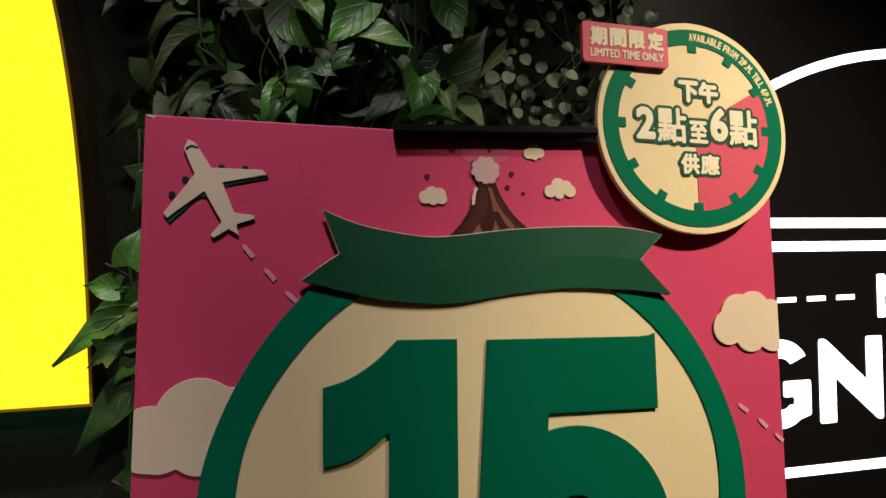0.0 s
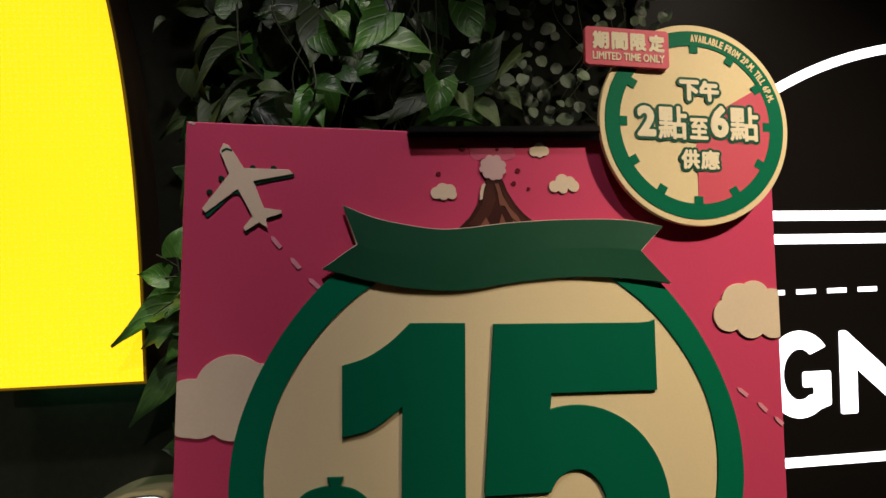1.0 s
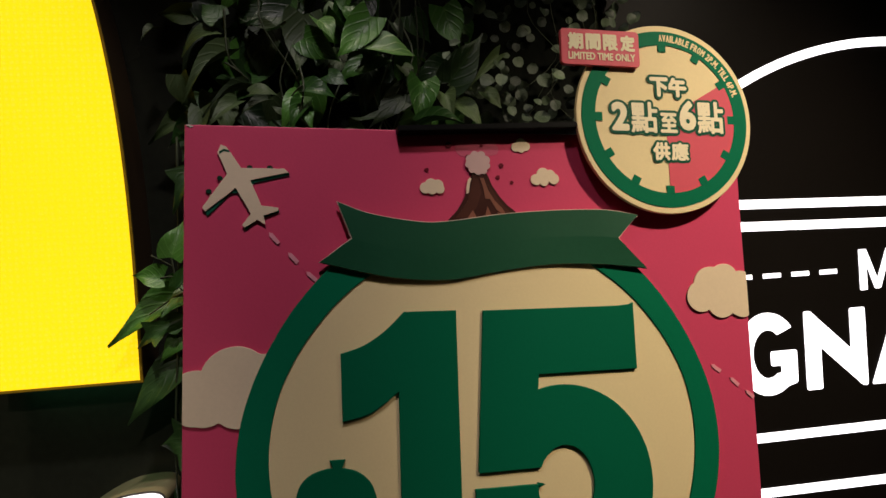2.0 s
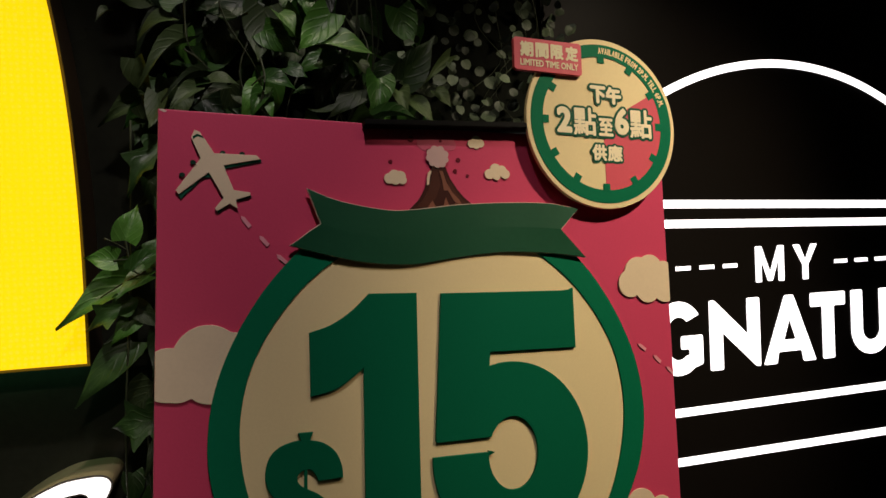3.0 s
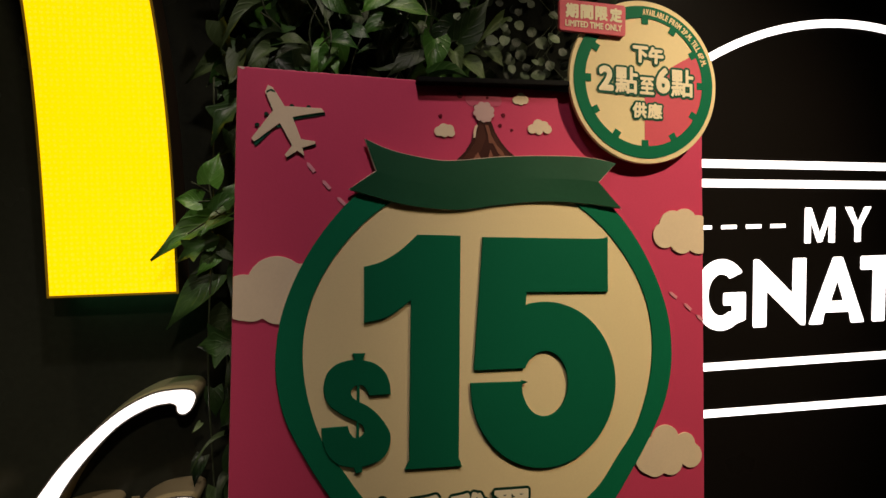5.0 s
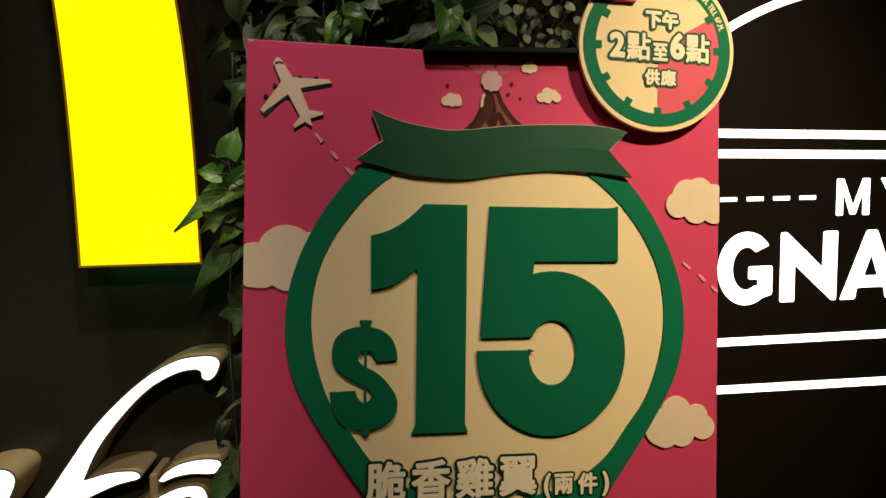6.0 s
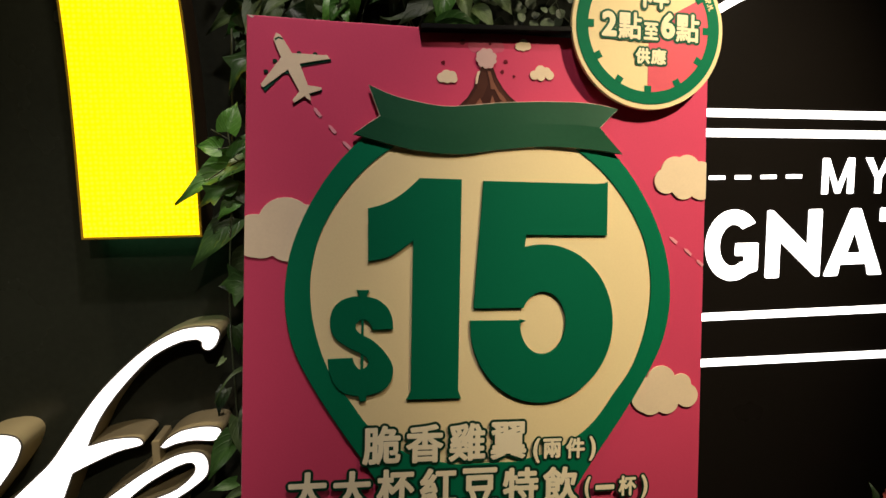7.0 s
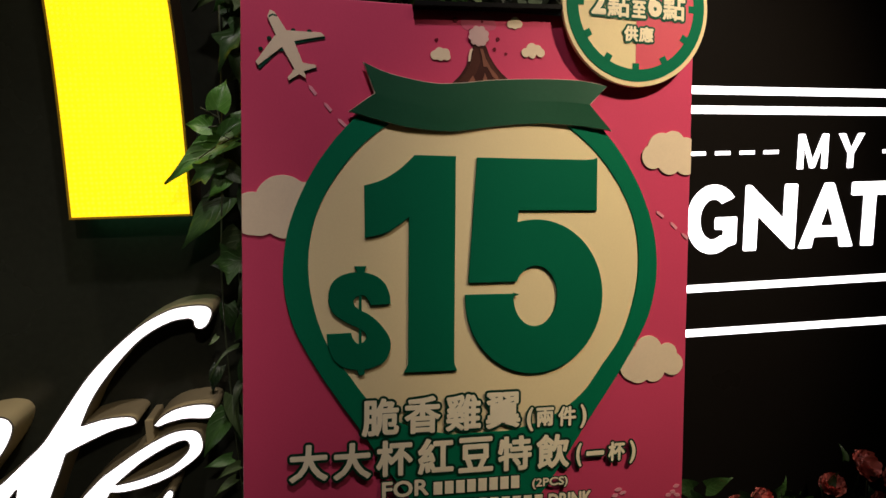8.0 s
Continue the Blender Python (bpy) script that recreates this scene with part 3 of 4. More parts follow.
for k in range(8):
    x0, x1, top = 236 + 15.0 * k, 247.6 + 15.0 * k, 606.5
    g = link("lettering_bar", flat([mm((x0, top), (x1, top + 0.3), (x1, top + 17), (x0, top + 16.7))], 0.0058, 0.0008, 0.0003), LETTER, standee)
    link("lettering_bar_outline", flat([mm((x0 - 1.6, top - 1.6), (x1 + 1.6, top - 1.3), (x1 + 1.6, top + 18.6), (x0 - 1.6, top + 18.3))], 0.0052, 0.0008), OUTLINE, g)
lettered("(2PCS)", 371, 421, 613, 627, rim=0.0014, fat=0.0005)
lettered("DRINK", 395, 456, 636, 654, rim=0.0016, fat=0.0009)
for k in range(12):
    x0, top = 205 + 15.4 * k, 630 + 0.45 * k
    g = link("lettering_bar", flat([mm((x0, top), (x0 + 11.5, top + 0.3), (x0 + 11.5, top + 18), (x0, top + 17.7))], 0.0058, 0.0008, 0.0003), LETTER, standee)
    link("lettering_bar_outline", flat([mm((x0 - 1.6, top - 1.6), (x0 + 13.1, top - 1.3), (x0 + 13.1, top + 19.6), (x0 - 1.6, top + 19.3))], 0.0052, 0.0008), OUTLINE, g)
for x, z in ((499, 640), (494, 648), (506, 645), (583, 650), (588, 642), (576, 654), (590, 655)):
    link("splash_mark", flat([glide([((x + 5 * math.cos(a) * (1 + 0.3 * math.sin(2 * a + x))) / 1000, -(z + 2.5 * math.sin(a)) / 1000) for a in np.arange(0, 6.2, 0.9)], 3)], 0.0012, 0.001), PINK_PALE, standee)

# the clip bar over the board's top edge, and its stand behind
bar = box(0.0, 0.1965, -0.0155, 0.022, -0.0008, 0.0060, 0.0010)
# behind the badge the bar is shallower
bmesh.ops.create_cube(bar, size=1, matrix=Matrix.Translation((0.300, 0.0065, 0.0026)) @ Matrix.Diagonal((0.208, 0.0310, 0.0066, 1)))
part("clip_bar", bar, BLACK_BAR, standee, "black plastic clip bar", m=pose(0.206, 0, -0.0055, 0, -2.8, 0))
bm = box(0.27, 0.30, 0.024, 0.044, -H + 0.01, 0.0, 0.003)
part("pole", bm, STEEL, standee)
bm = box(0.10, 0.47, 0.03, 0.36, -H + 0.008, -H + 0.03, 0.004)
part("foot_plate", bm, STEEL, standee)

# the clock badge
CX, CZ, R, CF = 0.5030, 0.0160, 0.1047, 0.016
clock = link("clock_badge", flat([circle(CX, CZ, R, 96, R * 1.012)], CF, 0.006, 0.0008), CREAM, standee, "round cream and green clock badge standing proud of the board")
link("standoff", flat([circle(CX - 0.01, CZ - 0.055, 0.018, 20)], 0.0099, 0.0097), FOAM, clock)
link("clock_ring", flat([circle(CX, CZ, R * 0.945, 96), circle(CX, CZ, R * 0.795, 96)], CF + 0.0008, 0.0007), GREEN, clock, "green ring")
link("clock_wedge", flat([[(CX, CZ)] + arc(CX, CZ, R * 0.797, R * 0.797, -90, 30, 40)], CF + 0.0006, 0.0005), TAG_RED, clock, "pink wedge from two to six o'clock")
for k in range(12):
    a = radians(30 * k)
    d, n = Vector((math.cos(a), math.sin(a))), Vector((-math.sin(a), math.cos(a)))
    c = Vector((CX, CZ))
    tick = [tuple(c + d * R * r + n * R * s) for r, s in ((0.72, -0.045), (0.80, -0.045), (0.80, 0.045), (0.72, 0.045))]
    link("hour_tick", flat([tick], CF + 0.0010, 0.0004), GREEN, clock)


def ck(u, w):
    """A place on the badge, nearer to the eye than the board."""
    return 503 + (u - 513) * 0.972, -16 + (w + 20) * 0.972


def badge_text(text, u0, u1, w0, w1, rim, fat):
    (a, b), (c, d) = ck(u0, w0), ck(u1, w1)
    lettered(text, a, c, b, d, clock, CF + 0.0018, BADGE_INK, LETTER, rim, fat)


badge_text("下", 496, 516, -66, -46, 0.0028, 0.0014)
badge_text("午", 519, 539, -66, -46, 0.0028, 0.0014)
badge_text("2", 448, 465, -35, -6, 0.0030, 0.0019)
badge_text("點", 470, 501, -37, -3, 0.0029, 0.0009)
badge_text("至", 506, 525, -25, -4, 0.0030, 0.0010)
badge_text("6", 531, 548, -39, -8, 0.0030, 0.0019)
badge_text("點", 552, 584, -40, -4, 0.0029, 0.0009)
badge_text("供", 495, 514, 9, 28, 0.0026, 0.0010)
badge_text("應", 517, 537, 9, 28, 0.0026, 0.0009)
RING_TEXT = "AVAILABLE FROM 2P.M. TILL 6P.M."
ang = 92.0
for ch in RING_TEXT:
    step = 1.13 * {" ": 1.3, "I": 1.35, ".": 1.1, "M": 3.2}.get(ch, 2.45)
    if ch != " ":
        w = {"I": 0.0010, ".": 0.0010, "M": 0.0042}.get(ch, 0.0032)
        hgt = 0.0012 if ch == "." else 0.0072
        me = words(ch, -w / 2, w / 2, -0.0036, -0.0036 + hgt, 0.0, 0.0005, 0.00045)
        a = ang - step / 2
        link("ring_letter", me, CREAM, clock, m=Matrix.Translation((CX + R * 0.872 * math.cos(radians(a)), -CF - 0.0011, CZ + R * 0.872 * math.sin(radians(a)))) @ Matrix.Rotation(radians(90 - a), 4, "Y"))
    ang -= step
# the red tag on the badge
tag_pts = []
(t0, t1), (t2, t3) = ck(389, -117), ck(482, -76)
for cx, cz, a in ((t2 - 4, -t1 - 4, 90), (t2 - 4, -t3 + 4, 0), (t0 + 4, -t3 + 4, -90), (t0 + 4, -t1 - 4, -180)):
    tag_pts += arc(cx / 1000, cz / 1000, 0.004, 0.004, a, a - 90, 6)
tag = link("red_tag", flat([tag_pts], CF + 0.006, 0.0055, 0.0006), TAG_RED, clock, "pink-red rounded tag with cream lettering")
for k, ch in enumerate("期間限定"):
    (a, b), (c, d) = ck(398 + 20.6 * k, -111), ck(414 + 20.6 * k, -94)
    lettered(ch, a, c, b, d, tag, CF + 0.0068, rim=0, fat=0.0010, face=LETTER)
(a, b), (c, d) = ck(397, -90), ck(476, -82)
lettered("LIMITED TIME ONLY", a, c, b, d, tag, CF + 0.0068, rim=0, fat=0.0003, face=LETTER)

# ---- the white lit sign ----
sign = empty("lit_wall_sign", pose(0.9975, PANEL_Y, 1.39), "white illuminated sign of bars, arch and bold letters", "sign")
SF = 0.0015


def lit(name, loops, label=""):
    return link(name, flat(loops, SF, SF - 0.0003), LIT_WHITE, sign, label)


def rect(x0, x1, z0, z1):
    return [(x0, z0), (x1, z0), (x1, z1), (x0, z1)]


HALF = 0.46
for z, droop in ((1.6205, 0.0105), (1.5875, 0.0095), (1.2740, -0.0030), (1.1895, -0.0010)):
    z -= 1.39
    lit("light_bar", [[(-HALF, z - 0.0069 + droop), (HALF, z - 0.0069 - droop), (HALF, z + 0.0069 - droop), (-HALF, z + 0.0069 + droop)]])
ARC_R = 0.525
za = 1.8755 - 1.39 - ARC_R
a0 = math.degrees(math.acos(HALF / ARC_R))
lit("light_arch", [arc(0.0, za, ARC_R, ARC_R, a0, 180 - a0, 60) + arc(0.0, za, ARC_R - 0.0135, ARC_R - 0.0135, 180 - a0, a0, 60)])
for k in range(6):
    for sgn in (-1, 1):
        x = (0.1105 if sgn > 0 else 0.1010) + 0.0472 * k
        xs = (x, x + 0.0290) if sgn > 0 else (-x - 0.0290, -x)
        zd = 0.1265 if sgn < 0 else 0.1235
        lit("light_dash", [rect(xs[0], xs[1], zd - 0.0034, zd + 0.0034)])


def soften(loop, r):
    """The outline with its corners rounded off."""
    out, n = [], len(loop)
    for i in range(n):
        a, p, b = Vector(loop[i - 1]), Vector(loop[i]), Vector(loop[(i + 1) % n])
        d, e = a - p, b - p
        k = min(r, 0.45 * d.length, 0.45 * e.length)
        if d.length < 1e-7 or e.length < 1e-7 or d.normalized().dot(-e.normalized()) > 0.94:
            out.append(tuple(p))
            continue
        s, f = p + d.normalized() * k, p + e.normalized() * k
        out += [tuple((1 - t) ** 2 * s + 2 * t * (1 - t) * p + t * t * f) for t in (0, 0.33, 0.67, 1)]
    return out


def big_letter(ch, x, width, z, height, w):
    """A bold upright letter: strokes of one weight w with flat ends."""
    X, Z, hh = x, z, height
    if ch == "N":
        o = [[(0, 0), (w, 0), (w, 0.53 * hh), (0.92 * width, 0), (width, 0), (width, hh), (width - w, hh), (width - w, 0.48 * hh), (0.10 * width, hh), (0, hh)]]
    elif ch == "A":
        m_, t, w = width / 2, w * 0.36, w * 1.06
        o = [[(0, 0), (w, 0), (w + 0.13 * (m_ - w), 0.17 * hh), (width - w - 0.13 * (m_ - w), 0.17 * hh), (width - w, 0), (width, 0), (m_ + t, hh), (m_ - t, hh)],
             [(m_ - 0.115 * width, 0.34 * hh), (m_, 0.65 * hh), (m_ + 0.115 * width, 0.34 * hh)]]
    elif ch == "T":
        m_ = width / 2
        o = [[(m_ - w / 2, 0), (m_ + w / 2, 0), (m_ + w / 2, hh - w * 0.95), (width, hh - w * 0.95), (width, hh), (0, hh), (0, hh - w * 0.95), (m_ - w / 2, hh - w * 0.95)]]
    elif ch == "U":
        r = width / 2
        o = [[(width, hh), (width - w, hh)] + arc(r, r, r - w, r - w, 0, -180, 20) + [(w, hh), (0, hh)] + arc(r, r, r, r, 180, 360, 28)]
    elif ch == "G":
        rx, rz, c = width * 0.52, hh * 0.52, hh / 2
        o = [arc(rx, c, rx, rz, 38, 305, 50) + [(width, hh * 0.12), (width, hh * 0.53), (width * 0.56, hh * 0.53), (width * 0.56, hh * 0.345), (width - w, hh * 0.345), (width - w, hh * 0.25)] + arc(rx, c, rx - w, rz - w, 305, 50, 40)]
    elif ch == "M":
        m_ = width / 2
        o = [[(0, 0), (w, 0), (w, hh - 1.9 * w), (m_ - w * 0.4, 0.02 * hh), (m_ + w * 0.4, 0.02 * hh), (width - w, hh - 1.9 * w), (width - w, 0), (width, 0), (width, hh), (width - w * 1.05, hh), (m_, 0.26 * hh), (w * 1.05, hh), (0, hh)]]
    elif ch == "Y":
        m_ = width / 2
        o = [[(m_ - w / 2, 0), (m_ + w / 2, 0), (m_ + w / 2, hh * 0.42), (width, hh), (width - w * 1.15, hh), (m_, hh * 0.56), (w * 1.15, hh), (0, hh), (m_ - w / 2, hh * 0.42)]]
    elif ch == "I":
        o = [[(0, 0), (w, 0), (w, hh), (0, hh)]]
    elif ch == "E":
        o = [[(0, 0), (width, 0), (width, w * 0.9), (w, w * 0.9), (w, hh / 2 - w * 0.45), (width * 0.9, hh / 2 - w * 0.45), (width * 0.9, hh / 2 + w * 0.45), (w, hh / 2 + w * 0.45), (w, hh - w * 0.9), (width, hh - w * 0.9), (width, hh), (0, hh)]]
    elif ch == "R":
        r = hh * 0.29
        o = [[(0, 0), (w, 0), (w, hh * 0.34), (width * 0.45, hh * 0.34), (width - w * 1.1, 0), (width, 0), (width * 0.72, hh * 0.43)] + arc(width - r, hh - r, r, r, -50, 90, 16) + [(0, hh)],
             [(w, hh - w * 0.9)] + arc(width - r, hh - r, r - w * 0.95, r - w * 0.95, 90, -90, 12) + [(w, hh * 0.34 + w * 0.9)]]
    else:
        r = width / 2
        o = [ribbon_stroke([(width - w * 0.4, hh * 0.80), (width * 0.6, hh - w / 2), (width * 0.22, hh * 0.80), (width * 0.4, hh * 0.56), (width * 0.75, hh * 0.38), (width * 0.8, hh * 0.18), (width * 0.45, w / 2), (w * 0.35, hh * 0.17)], [w] * 8)]
    lit("letter", [soften([(X + px, Z + pz) for px, pz in loop], 0.0035 * hh / 0.12) for loop in o])


for ch, x, wd in (("S", 0.600, 0.078), ("I", 0.692, 0.026), ("G", 0.7235, 0.098), ("N", 0.8360, 0.1035), ("A", 0.9465, 0.1135), ("T", 1.0500, 0.0785), ("U", 1.1425, 0.0925), ("R", 1.2500, 0.090), ("E", 1.3550, 0.068)):
    big_letter(ch, x - 0.9975, wd, 1.338 - 1.39, 0.1205, 0.0262)
big_letter("M", 0.9350 - 0.9975, 0.0605, 1.4845 - 1.39, 0.0630, 0.0120)
big_letter("Y", 1.0155 - 0.9975, 0.0535, 1.4845 - 1.39, 0.0630, 0.0120)

# ---- the yellow lit letter ----
yellow = empty("yellow_lit_letter", pose(-0.206, WALL_Y, 1.438), "tall yellow illuminated channel letter leg on the dark wall", "sign letter")


def leg(grow, top=0.92):
    right = [(0.0895 + grow - 0.26 * dz ** 3, dz) for dz in np.linspace(0, top, 28)]
    left = [(-0.0895 - grow - 0.17 * dz ** 3 - 0.002 * dz, dz) for dz in np.linspace(top, 0, 28)]
    right[0], left[-1] = (right[0][0], -grow), (left[-1][0], -grow)
    return right + left


link("face", flat([leg(-0.0035)], 0.0800, 0.004), YELLOW, yellow, "glowing yellow acrylic face")
link("trim", flat([leg(0.0), leg(-0.0035, 0.917)], 0.0810, 0.004, 0.0004), AMBER_TRIM, yellow, "amber edge trim")
link("return", flat([leg(-0.0005), leg(-0.0030, 0.918)], 0.0768, 0.0764), BROWN_METAL, yellow, "dark brown metal side")
# added glowing strip, out of sight, for the green glow on the wall below
part("hidden_glow_strip", box(-0.084, 0.084, -0.050, -0.002, -0.0012, 0.0002), GLOW_HELPER, yellow, "hidden green strip added to light the wall below")

# ---- the white script letters ----
script = empty("script_lit_letters", pose(-0.25, WALL_Y, 1.10), "white illuminated script channel letters with beige sides", "sign letter")


def run(*runs):
    """An outline of smooth runs that meet in corners, given in millimetres of the wall."""
    out = []
    for r in runs:
        out += glide([(x / 1000 + 0.25, z / 1000 - 1.10) for x, z in r], 6, False)[:-1]
    return out


def swell(loop, d):
    """The outline pushed outwards by d."""
    area = sum(p[0] * q[1] - q[0] * p[1] for p, q in zip(loop, loop[1:] + loop[:1]))
    out = []
    for i, p in enumerate(loop):
        t = Vector(loop[(i + 1) % len(loop)]) - Vector(loop[i - 1])
        n = Vector((t.y, -t.x)).normalized() * (d if area > 0 else -d)
        out.append((p[0] + n.x, p[1] + n.y))
    return out


LETTER_A = [run([(-447, 1050), (-423, 1083), (-411, 1110), (-413, 1124), (-424, 1132), (-446, 1134), (-480, 1126), (-520, 1098), (-565, 1040), (-600, 970), (-590, 930), (-550, 935), (-500, 985), (-447, 1050)])]
LETTER_F = [run([(-520, 965), (-480, 990), (-440, 1020), (-399, 1057), (-369, 1086), (-342, 1123), (-295, 1187), (-249, 1234), (-205, 1269), (-162, 1290), (-128, 1295), (-106, 1293), (-98, 1282), (-105, 1264), (-115, 1256), (-123, 1257), (-127, 1262), (-128, 1270), (-135, 1274)],
                [(-135, 1274), (-164, 1269), (-208, 1245), (-254, 1199), (-288, 1154), (-311, 1108)],
                [(-311, 1108), (-275, 1117), (-240, 1118), (-228, 1112), (-231, 1104), (-265, 1096), (-308, 1078), (-337, 1064)],
                [(-337, 1064), (-351, 1029), (-366, 994), (-385, 945), (-410, 895)], [(-410, 895), (-450, 890)], [(-450, 890), (-428, 960), (-415, 1012)],
                [(-415, 1012), (-440, 985), (-480, 960), (-520, 945)], [(-520, 945), (-520, 965)])]
LETTER_E = [run([(-286, 975), (-292, 950), (-282, 928), (-250, 922), (-215, 948), (-190, 984), (-180, 978), (-198, 943), (-240, 905), (-290, 897), (-330, 910), (-345, 940), (-338, 966), (-320, 987), (-292, 1015), (-269, 1032), (-223, 1062), (-178, 1084), (-147, 1088), (-132, 1081), (-127, 1063), (-132, 1046), (-151, 1029), (-184, 1009), (-220, 996), (-256, 990), (-277, 991)],
                [(-277, 991), (-286, 975)]),
            run([(-269, 1003), (-225, 1038), (-180, 1063), (-157, 1070), (-149, 1063), (-154, 1049), (-178, 1028), (-210, 1015), (-241, 1007), (-269, 1003)])]
ACCENT = [run([(-201, 1100), (-189, 1113), (-166, 1125), (-135, 1130), (-111, 1128), (-104, 1121), (-107, 1110), (-119, 1105), (-150, 1107), (-176, 1103), (-194, 1097), (-201, 1100)])]
for nm, loops in (("letter_a", LETTER_A), ("letter_f", LETTER_F), ("letter_e", LETTER_E), ("accent_mark", ACCENT)):
    rim = [-1 if k else 1 for k in range(len(loops))]
    st = link(nm, flat([swell(o, 0.0008 * r) for o, r in zip(loops, rim)], 0.0770, 0.0766), BEIGE, script, "beige painted letter side")
    link("trim_cap", flat([swell(o, 0.0010 * r) for o, r in zip(loops, rim)], 0.0788, 0.0016), TRIM, st, "thin dark trim")
    link("lit_face", flat([swell(o, -0.0014 * r) for o, r in zip(loops, rim)], 0.0796, 0.0007), LIT_FACE, st, "glowing white face")
part("bridge", box(0.033, 0.045, -0.071, -0.0004, -0.044, 0.006, 0.001), BEIGE, script, "beige metal bridge between accent and letter")


# ---- foliage ----
def leaf_mesh(name, length, width, fold, droop, heart=True, rows=8, cols=6):
    """A leaf that hangs along -z from its stalk, folded on the midrib, bent, with a wavy edge; UV = across, along."""
    bm = bmesh.new()
    uv = bm.loops.layers.uv.new("UVMap")
    grid, at = [], {}
    for i in range(rows + 1):
        t = i / rows
        if heart:
            half = width / 2 * math.sin(math.pi * (0.12 + 0.88 * t) ** 0.60) ** (0.85 + 0.75 * t) if t < 1 else 0.0
        else:
            half = width / 2 * math.sqrt(max(0.0, 1 - (2 * t - 1) ** 2))
        row = []
        for j in range(cols + 1):
            s = 2 * j / cols - 1
            x = s * half
            back = 0.12 * length * abs(s) * (1 - t) if heart else 0.0
            z = -length * t + back * max(0, 1 - 2 * t)
            y = -abs(x) * fold + droop * length * (t - 0.35) ** 2 + 0.035 * length * math.sin(7 * t + 2.2 * s) * abs(s)
            p = bm.verts.new((x, y, z))
            at[p] = (0.5 + 0.5 * s, t)
            row.append(p)
        grid.append(row)
    for a, b in zip(grid, grid[1:]):
        for p, q, r, s in zip(a, a[1:], b[1:], b):
            f = bm.faces.new((p, q, r, s))
            f.smooth = True
            for lp in f.loops:
                lp[uv].uv = at[lp.vert]
    bmesh.ops.remove_doubles(bm, verts=bm.verts[:], dist=1e-6)
    me = bpy.data.meshes.new(name)
    bm.to_mesh(me)
    bm.free()
    return me


LOBES = ((0.0, 0.06), (0.06, 0.55), (0.13, 0.72), (0.20, 0.62), (0.30, 0.36), (0.38, 0.55), (0.46, 0.80), (0.52, 0.66), (0.62, 0.34), (0.78, 0.20), (1.0, 0.0))


def lobed_mesh(name, fold, droop):
    """An ivy leaf with five pointed lobes, hanging along -z from its stalk."""
    bm = bmesh.new()
    uv = bm.loops.layers.uv.new("UVMap")
    grid, at, rows, cols = [], {}, 24, 6
    for i in range(rows + 1):
        t = i / rows
        half = 0.40 * float(np.interp(t, [p[0] for p in LOBES], [p[1] for p in LOBES]))
        row = []
        for j in range(cols + 1):
            q = 2 * j / cols - 1
            x = q * half
            lead = (0.25 + 2.2 * t) * half * abs(q) * (1 - t)
            p = bm.verts.new((x, -abs(x) * fold + droop * (t - 0.35) ** 2 + 0.03 * math.sin(6 * t + 2 * q), -t - lead))
            at[p] = (0.5 + 0.5 * q, t)
            row.append(p)
        grid.append(row)
    for a, b in zip(grid, grid[1:]):
        for p, q, r, k in zip(a, a[1:], b[1:], b):
            f = bm.faces.new((p, q, r, k))
            f.smooth = True
            for lp in f.loops:
                lp[uv].uv = at[lp.vert]
    bmesh.ops.remove_doubles(bm, verts=bm.verts[:], dist=1e-6)
    me = bpy.data.meshes.new(name)
    bm.to_mesh(me)
    bm.free()
    return me


def dressed(meshes, material):
    out = [me.copy() for me in meshes]
    for me in out:
        me.materials.append(material)
    return out


BARE = [leaf_mesh("leaf", 1.0, 0.62, f, d) for f, d in ((0.30, 0.5), (0.15, 0.9), (0.45, 0.3), (0.25, -0.5), (0.6, 0.7), (0.1, 0.3))]
HEARTS, HEARTS_PALE, HEARTS_MID, HEARTS_GREY = (dressed(BARE, m) for m in (IVY, IVY_PALE, IVY_MID, IVY_GREY))
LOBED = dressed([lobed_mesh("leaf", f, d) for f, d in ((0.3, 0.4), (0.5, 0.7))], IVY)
# kinds 0, 2 and 3 are chosen by how bright a leaf looks
KINDS = [HEARTS, HEARTS_PALE, HEARTS_GREY, HEARTS_MID, LOBED]
ROUNDS = dressed([leaf_mesh("leaf", 1.0, 0.92, f, d, False, 6, 4) for f, d in ((0.15, 0.4), (0.3, 0.2), (0.05, -0.3))], ROUND)


def leaf_pose(x, y, z, size, angle, lift, roll, wide=0.62):
    """Stalk at the place; the tip points down, turned by angle to the right; lift turns the face from the room up to the ceiling."""
    a, k = radians(angle), radians(lift)
    n = Vector((0, -math.cos(k), math.sin(k)))
    d = Vector((math.sin(a), -math.cos(a) * math.tan(k), -math.cos(a)))
    stretch = d.length
    y = min(y - 0.5 * size * d.y, 0.975)
    d.normalize()
    side = (-n).cross(-d)
    m = Matrix(((side.x, -n.x, -d.x, x), (side.y, -n.y, -d.y, y), (side.z, -n.z, -d.z, z), (0, 0, 0, 1)))
    return m @ Matrix.Rotation(radians(roll), 4, "Z") @ Matrix.Diagonal((size * wide / 0.62, size * stretch, size * stretch, 1))


def place_leaf(plant, me, m):
    ob = new("leaf", me)
    ob.parent = plant
    ob.matrix_basis = plant.matrix_basis.inverted() @ m
    return ob


rng = random.Random(7)
ivy = empty("ivy_wall_plant", pose(0.15, WALL_Y, 1.70), "dense artificial ivy with dark green heart-shaped leaves on the wall", "plant")
vine = empty("ivy_vine", pose(-0.02, WALL_Y, 1.0), "trailing artificial ivy vine hanging beside the pink standee", "plant")
